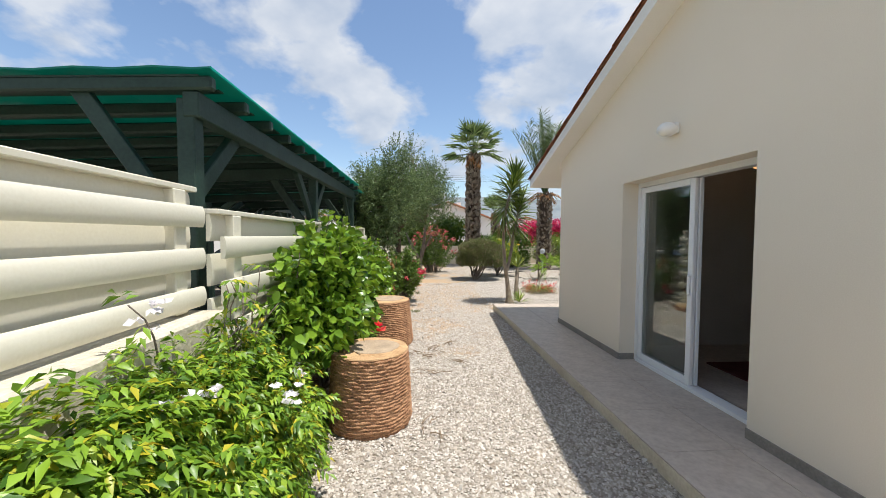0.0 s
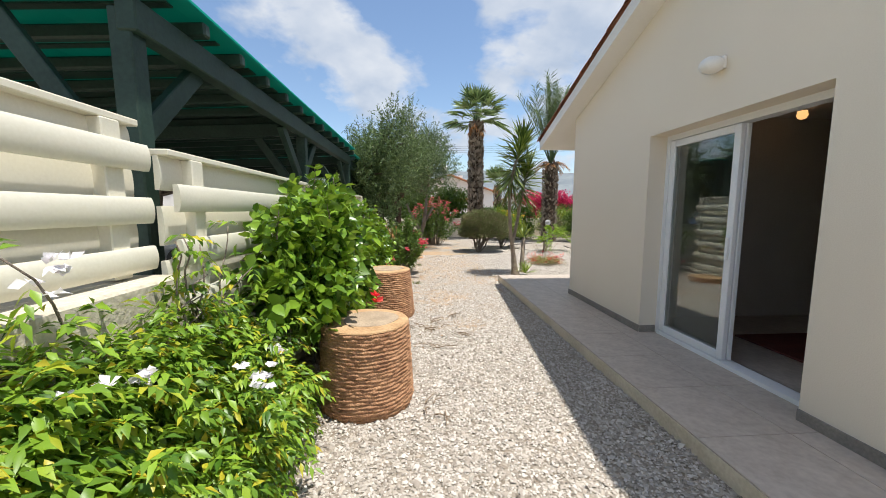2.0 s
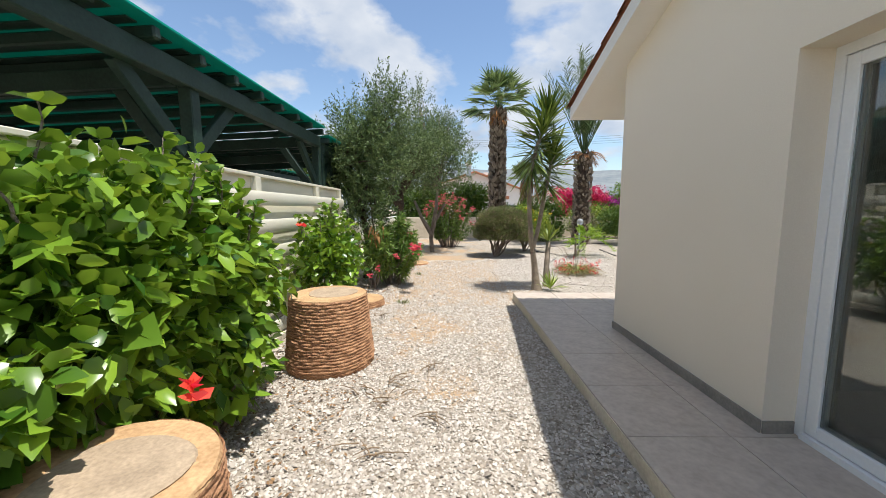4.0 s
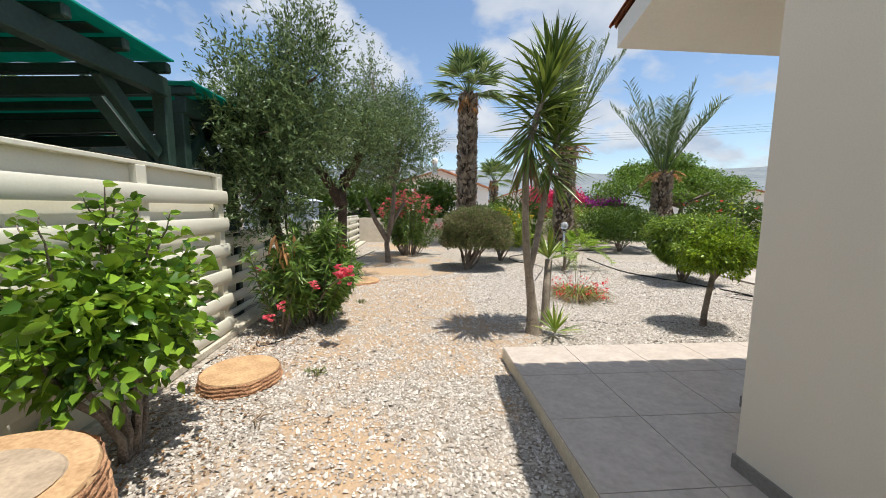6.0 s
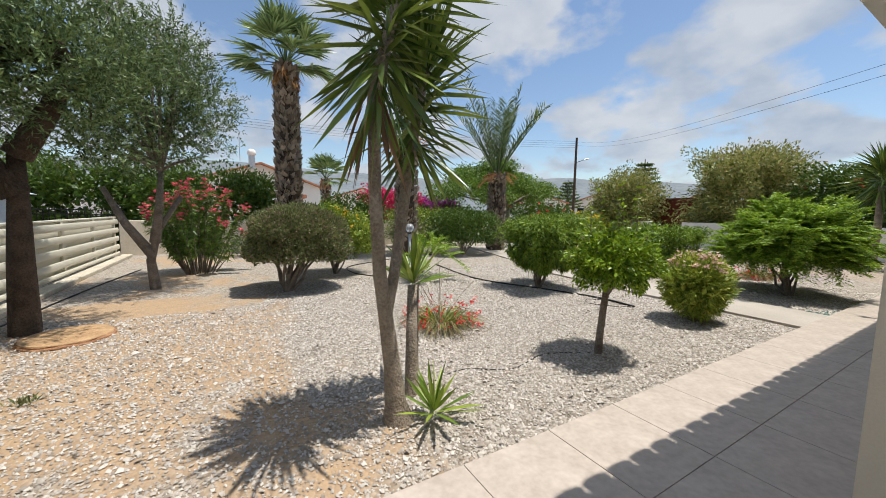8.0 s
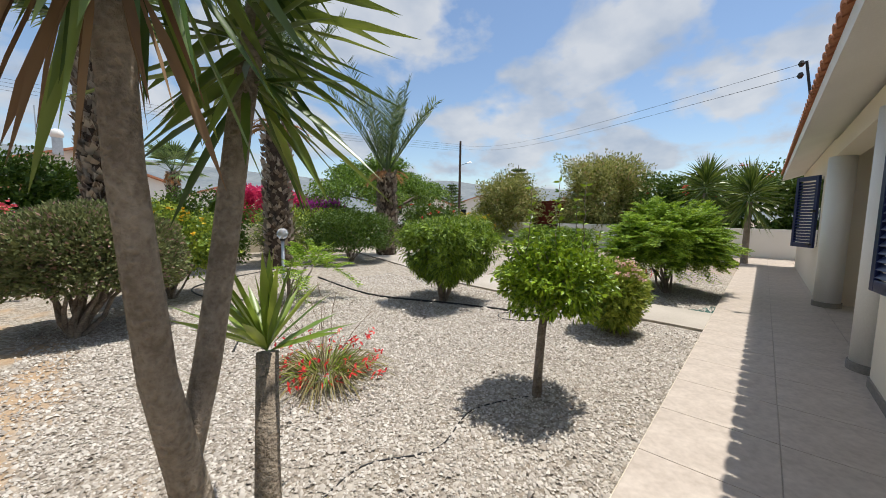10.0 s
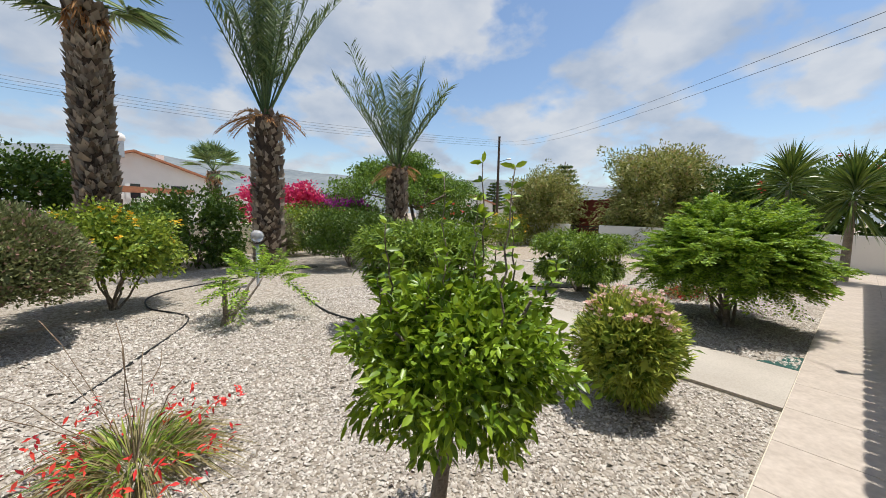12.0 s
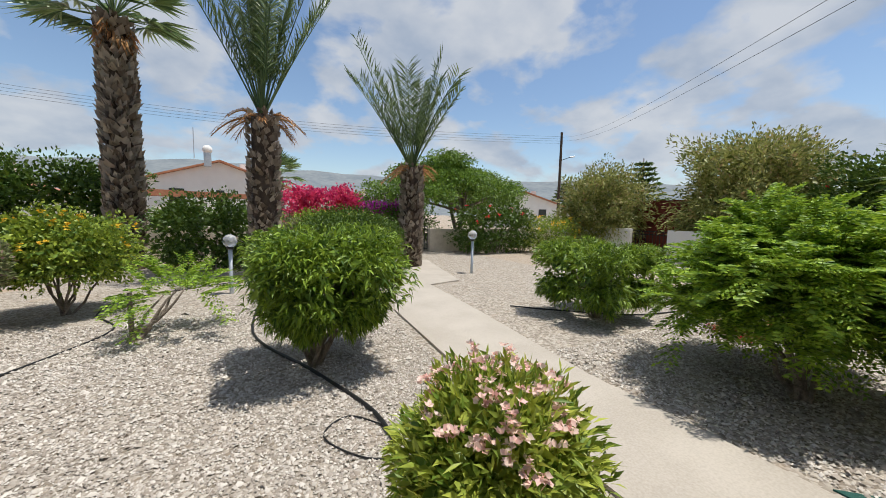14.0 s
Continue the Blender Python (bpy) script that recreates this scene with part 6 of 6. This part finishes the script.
# araucaria far off
def norfolk_pine(x, y, h, seed):
    rng = np.random.default_rng(seed)
    e = root("norfolk_pine", (x, y, 0), "dark tiered norfolk island pine in the distance", "tree")
    tubes("trunk", [([(x, y, 0), (x, y, h)], [0.25, 0.04])], M_DARK_BARK, e, seg=7)
    P, D = [], []
    for i in range(9):
        z = h * (0.36 + 0.07 * i)
        L = (h - z) * 0.46 + 0.25
        for k in range(8):
            a = k * 0.785 + i * 0.4
            for t in np.linspace(0.08, 1, 14):
                for q in range(5):
                    P.append((x + math.cos(a) * L * t, y + math.sin(a) * L * t, z + 0.16 * L * t * t))
                    D.append((math.cos(a) * 0.7 + rng.normal() * 0.5, math.sin(a) * 0.7 + rng.normal() * 0.5, rng.normal() * 0.12))
    leaves("crown", np.array(P), np.array(D), 0.42, 0.10, L_HEDGE, e, rng)


norfolk_pine(38, 27, 7.2, 141)
norfolk_pine(44, 42, 6.5, 142)

# ---- far hills ----
def hills():
    V, F = [], []
    k = 90
    for i in range(k + 1):
        a = radians(-75 + 190 * i / k)  # from north, clockwise
        for r, base in ((900, -5), (1500, 1), (2200, -20)):
            hgt = 0 if r == 900 else (165 + 70 * noise.noise(Vector((math.sin(a) * 2.2, math.cos(a) * 2.2, 0.4))) + 14 * noise.noise(Vector((i * 0.35, 0, 1)))) * (1 if r == 1500 else 0.6) * max(0.16, math.cos(a - 0.1))
            V.append((math.sin(a) * r, math.cos(a) * r, base + max(hgt, 0)))
    for i in range(k):
        for j in range(2):
            q = i * 3 + j
            F.append((q, q + 3, q + 4, q + 1))
    tagged(mesh_object("backdrop_hills", V, F, M_HAZED_HILL, smooth=True), "hills on the horizon, coloured with painted blue-grey haze", "hills", kind="structure")


hills()

# ---- hoses, cables and debris ----
def hose(pts, r, label, mat_=None, name="irrigation_hose"):
    P = [Vector(p) for p in pts]
    out = []
    for i in range(len(P) - 1):
        p0, p1, p2, p3 = P[max(i - 1, 0)], P[i], P[i + 1], P[min(i + 2, len(P) - 1)]
        for s in range(6):
            t = s / 6
            q = 0.5 * ((2 * p1) + (p2 - p0) * t + (2 * p0 - 5 * p1 + 4 * p2 - p3) * t * t + (3 * p1 - p0 - 3 * p2 + p3) * t ** 3)
            out.append(q)
    out.append(P[-1])
    out = [Vector((q.x, q.y, max(q.z, 0) + gh(q.x) + r)) for q in out]
    return tagged(tubes(name, [(out, r)], mat_ or M_HOSE, seg=6), label, "hose")


hose([(2.6, 9.6, 0), (3.0, 10.4, 0), (3.5, 11.6, 0), (3.1, 12.6, 0), (3.3, 13.6, 0), (4.6, 14.2, 0), (6.4, 14.6, 0)], 0.012, "black irrigation hose lying on the gravel")
hose([(5.2, 12.6, 0), (5.0, 10.6, 0), (5.45, 9.2, 0), (5.72, 8.3, 0), (5.7, 7.7, 0)], 0.016, "black irrigation pipe lying on the gravel")
hose([(5.72, 7.75, 0), (5.5, 7.9, 0), (5.35, 8.2, 0), (5.55, 8.35, 0), (5.75, 8.1, 0)], 0.006, "thin looped irrigation tube")
hose([(3.9, 6.95, 0), (3.4, 7.2, 0), (2.9, 7.1, 0), (2.5, 7.3, 0), (2.1, 7.2, 0)], 0.005, "thin black drip tube on the gravel")
hose([(8.6, 10.3, 0), (9.2, 9.7, 0), (10.0, 9.1, 0), (11.2, 8.9, 0)], 0.012, "black irrigation hose lying on the gravel")
hose([(-1.6, 6.2, 0), (-1.45, 6.9, 0), (-1.3, 6.6, 0), (-1.0, 6.9, 0)], 0.007, "thin black drip tube by the fence")
hose([(-1.7, 9.0, 0), (-1.5, 11.0, 0), (-1.3, 13.0, 0), (-1.0, 15.0, 0)], 0.012, "black irrigation hose along the fence")
stake = tagged(part("metal_stake", beam((-1.38, 4.02, 0), (-1.52, 3.98, 0.72), 0.03, 0.03, 0.003), M_GALV), "galvanised steel stake leaning by the fence", "stake")
tagged(tubes("black_cable", [([(-1.30, 4.02, 0.01), (-1.36, 4.05, 0.2), (-1.28, 4.12, 0.42), (-1.2, 4.2, 0.5)], 0.014)], M_HOSE, seg=7), "black cable with a plug by the stake", "cable")
tagged(part("seedling_stake", lathe([(0.025, -0.02), (0.028, 0.4), (0.022, 0.58)], (3.82, 10.98, 0), 8), M_BARK), "short wooden stake beside the seedling", "stake")
tagged(part("plant_pot", lathe([(0.10, 0), (0.14, 0.2), (0.15, 0.21), (0.13, 0.215)], (3.3, 17.6, 0.0), 16), M_POT), "small terracotta plant pot by the wall", "plant pot")

# fallen twigs on the gravel
rngd = np.random.default_rng(150)
for k, (tx, ty) in enumerate([(-0.35, 2.55), (0.05, 2.9), (-0.3, 3.15), (-0.3, 3.4), (-0.5, 3.2), (-0.05, 3.65), (-0.75, 5.2), (-0.4, 1.35)]):
    tw = []
    for i in range(5):
        a = rngd.uniform(0, 6.28)
        L = rngd.uniform(0.08, 0.22)
        c0 = Vector((tx + rngd.uniform(-.08, .08), ty + rngd.uniform(-.08, .08), 0.022))
        tw.append((bend(c0, c0 + Vector((math.cos(a) * L, math.sin(a) * L, 0.012)), 0.015, rngd, 4, 0.012), list(np.linspace(0.006, 0.002, 5))))
    tagged(tubes("fallen_twigs", tw, M_TWIG, seg=5), "dry fallen twigs on the gravel", "twigs", kind="stuff")

for k, (tx, ty) in enumerate([(-0.55, 5.95), (-0.5, 8.3)]):
    P, D = rosette(rngd, (tx, ty, 0.0), 40, 0.1, 0.01, (10, 80), L_LANTANA, None)
    tagged(leaves("weed_tuft", P + rngd.normal(size=P.shape) * np.array([0.04, 0.04, 0]), D, 0.08, 0.015, L_DUSTY, None, rngd), "small green weed in the gravel", "weed", kind="stuff")

# fallen leaves under the bushes
litter_n = 1500
lx = np.concatenate([rngd.uniform(-1.6, -0.75, 700), rngd.uniform(-1.6, -0.6, 500), rngd.uniform(-1.5, -0.2, 300)])
ly = np.concatenate([rngd.uniform(4.2, 7.6, 700), rngd.uniform(1.3, 4.2, 500), rngd.uniform(2.4, 7.0, 300)])
lp = np.stack([lx, ly, np.full(litter_n, 0.016) + rngd.random(litter_n) * 0.012], 1)
ld = np.stack([rngd.normal(size=litter_n), rngd.normal(size=litter_n), rngd.normal(size=litter_n) * 0.12], 1)
tagged(leaves("leaf_litter", lp, ld, 0.036, 0.016, M_LITTER, None, rngd, up=(0, 0, 1), droop=0.0), "dry brown fallen leaves under the bushes", "leaf litter", kind="stuff")

# ---- gravel stones ----
def gravel():
    rng = np.random.default_rng(160)
    def fill(x0, x1, y0, y1, dens, size):
        n = int((x1 - x0) * (y1 - y0) * dens)
        x, y = rng.uniform(x0, x1, n), rng.uniform(y0, y1, n)
        return np.stack([x, y, np.full(n, size)], 1)
    S = np.concatenate([fill(-1.6, KX, -0.6, 7.0, 4300, 0.0102), fill(-1.6, KX, 7.0, 10.5, 3700, 0.0108), fill(KX, 6.5, NY + 0.02, 9.0, 3900, 0.0105), fill(KX, 6.6, 9.0, 12.0, 2300, 0.0125), fill(7.7, 10.5, NY + 0.02, 8.6, 2200, 0.0125)])
    keep = []
    for x, y, s in S:
        so = soil_at(x, y)
        patch = 0.5 + 0.9 * noise.noise(Vector((x * 9.0, y * 9.0, 4.0)))
        keep.append(rng.random() > so * (0.25 + 0.6 * patch) - 0.02)
    S = S[np.array(keep)]
    n = len(S)
    z = np.array([gh(v[0]) + lie(v[0], v[1]) for v in S])
    sc = 0.9 * S[:, 2:3] * rng.lognormal(0, 0.3, (n, 1))
    base = np.array([[1, 0, 0], [0, 1, 0], [-1, 0, 0], [0, -1, 0], [0, 0, 0.75]], float)
    V = base[None] * (1 + rng.uniform(-0.3, 0.3, (n, 5, 3))) + rng.uniform(-0.25, 0.25, (n, 5, 3))
    V = V * sc[:, None, :] * rng.uniform(0.7, 1.15, (n, 1, 3))
    a, t = rng.uniform(0, 6.28, n), rng.normal(0, 0.45, n)
    ca, sa_, ct, st_ = np.cos(a), np.sin(a), np.cos(t), np.sin(t)
    X, Y, Z = V[..., 0], V[..., 1], V[..., 2]
    Y, Z = Y * ct[:, None] - Z * st_[:, None], Y * st_[:, None] + Z * ct[:, None]
    X, Y = X * ca[:, None] - Y * sa_[:, None], X * sa_[:, None] + Y * ca[:, None]
    V = np.stack([X + S[:, 0:1], Y + S[:, 1:2], Z + z[:, None] + sc * 0.4], 2).reshape(-1, 3)
    f = np.array([[0, 1, 4], [1, 2, 4], [2, 3, 4], [3, 0, 4]])
    F = (np.arange(n)[:, None, None] * 5 + f[None]).reshape(-1, 3)
    me = bpy.data.meshes.new("gravel")
    me.vertices.add(len(V))
    me.vertices.foreach_set("co", V.astype(np.float32).ravel())
    me.loops.add(F.size)
    me.loops.foreach_set("vertex_index", F.astype(np.int32).ravel())
    me.polygons.add(len(F))
    me.polygons.foreach_set("loop_start", np.arange(0, F.size, 3, dtype=np.int32))
    me.polygons.foreach_set("loop_total", np.full(len(F), 3, dtype=np.int32))
    me.materials.append(M_STONE)
    me.update()
    me.validate()
    tagged(new("gravel", me), "loose white limestone gravel", "gravel", kind="stuff")


gravel()

# ---- terrace tiles, last ----
def tile_mesh(w, d):
    bm = boxed(0, 0, -0.008, w, d, 0, 0.0015)
    me = bpy.data.meshes.new("tile")
    bm.to_mesh(me)
    bm.free()
    me.materials.append(M_TILE)
    return me


TS = 0.6
TM = tile_mesh(TS - 0.005, TS - 0.005)
x = KX + 0.004
while x < 17.8:
    y = NY - 0.004 - TS
    while y > -6.4:
        inside = (x + TS > WX - 0.05 and y < 4.1 and x < 15.6) or (x > 2.62 and y < 4.1)
        if not inside:
            o = new("tile", TM)
            o.parent = terrace_tiles
            o.matrix_parent_inverse = Matrix.Translation(-terrace_tiles.location)
            o.location = (x, y, T)
        elif x < WX:
            o = new("tile", TM)
            o.parent = terrace_tiles
            o.matrix_parent_inverse = Matrix.Translation(-terrace_tiles.location)
            o.location = (x, y, T)
        y -= TS
    x += TS
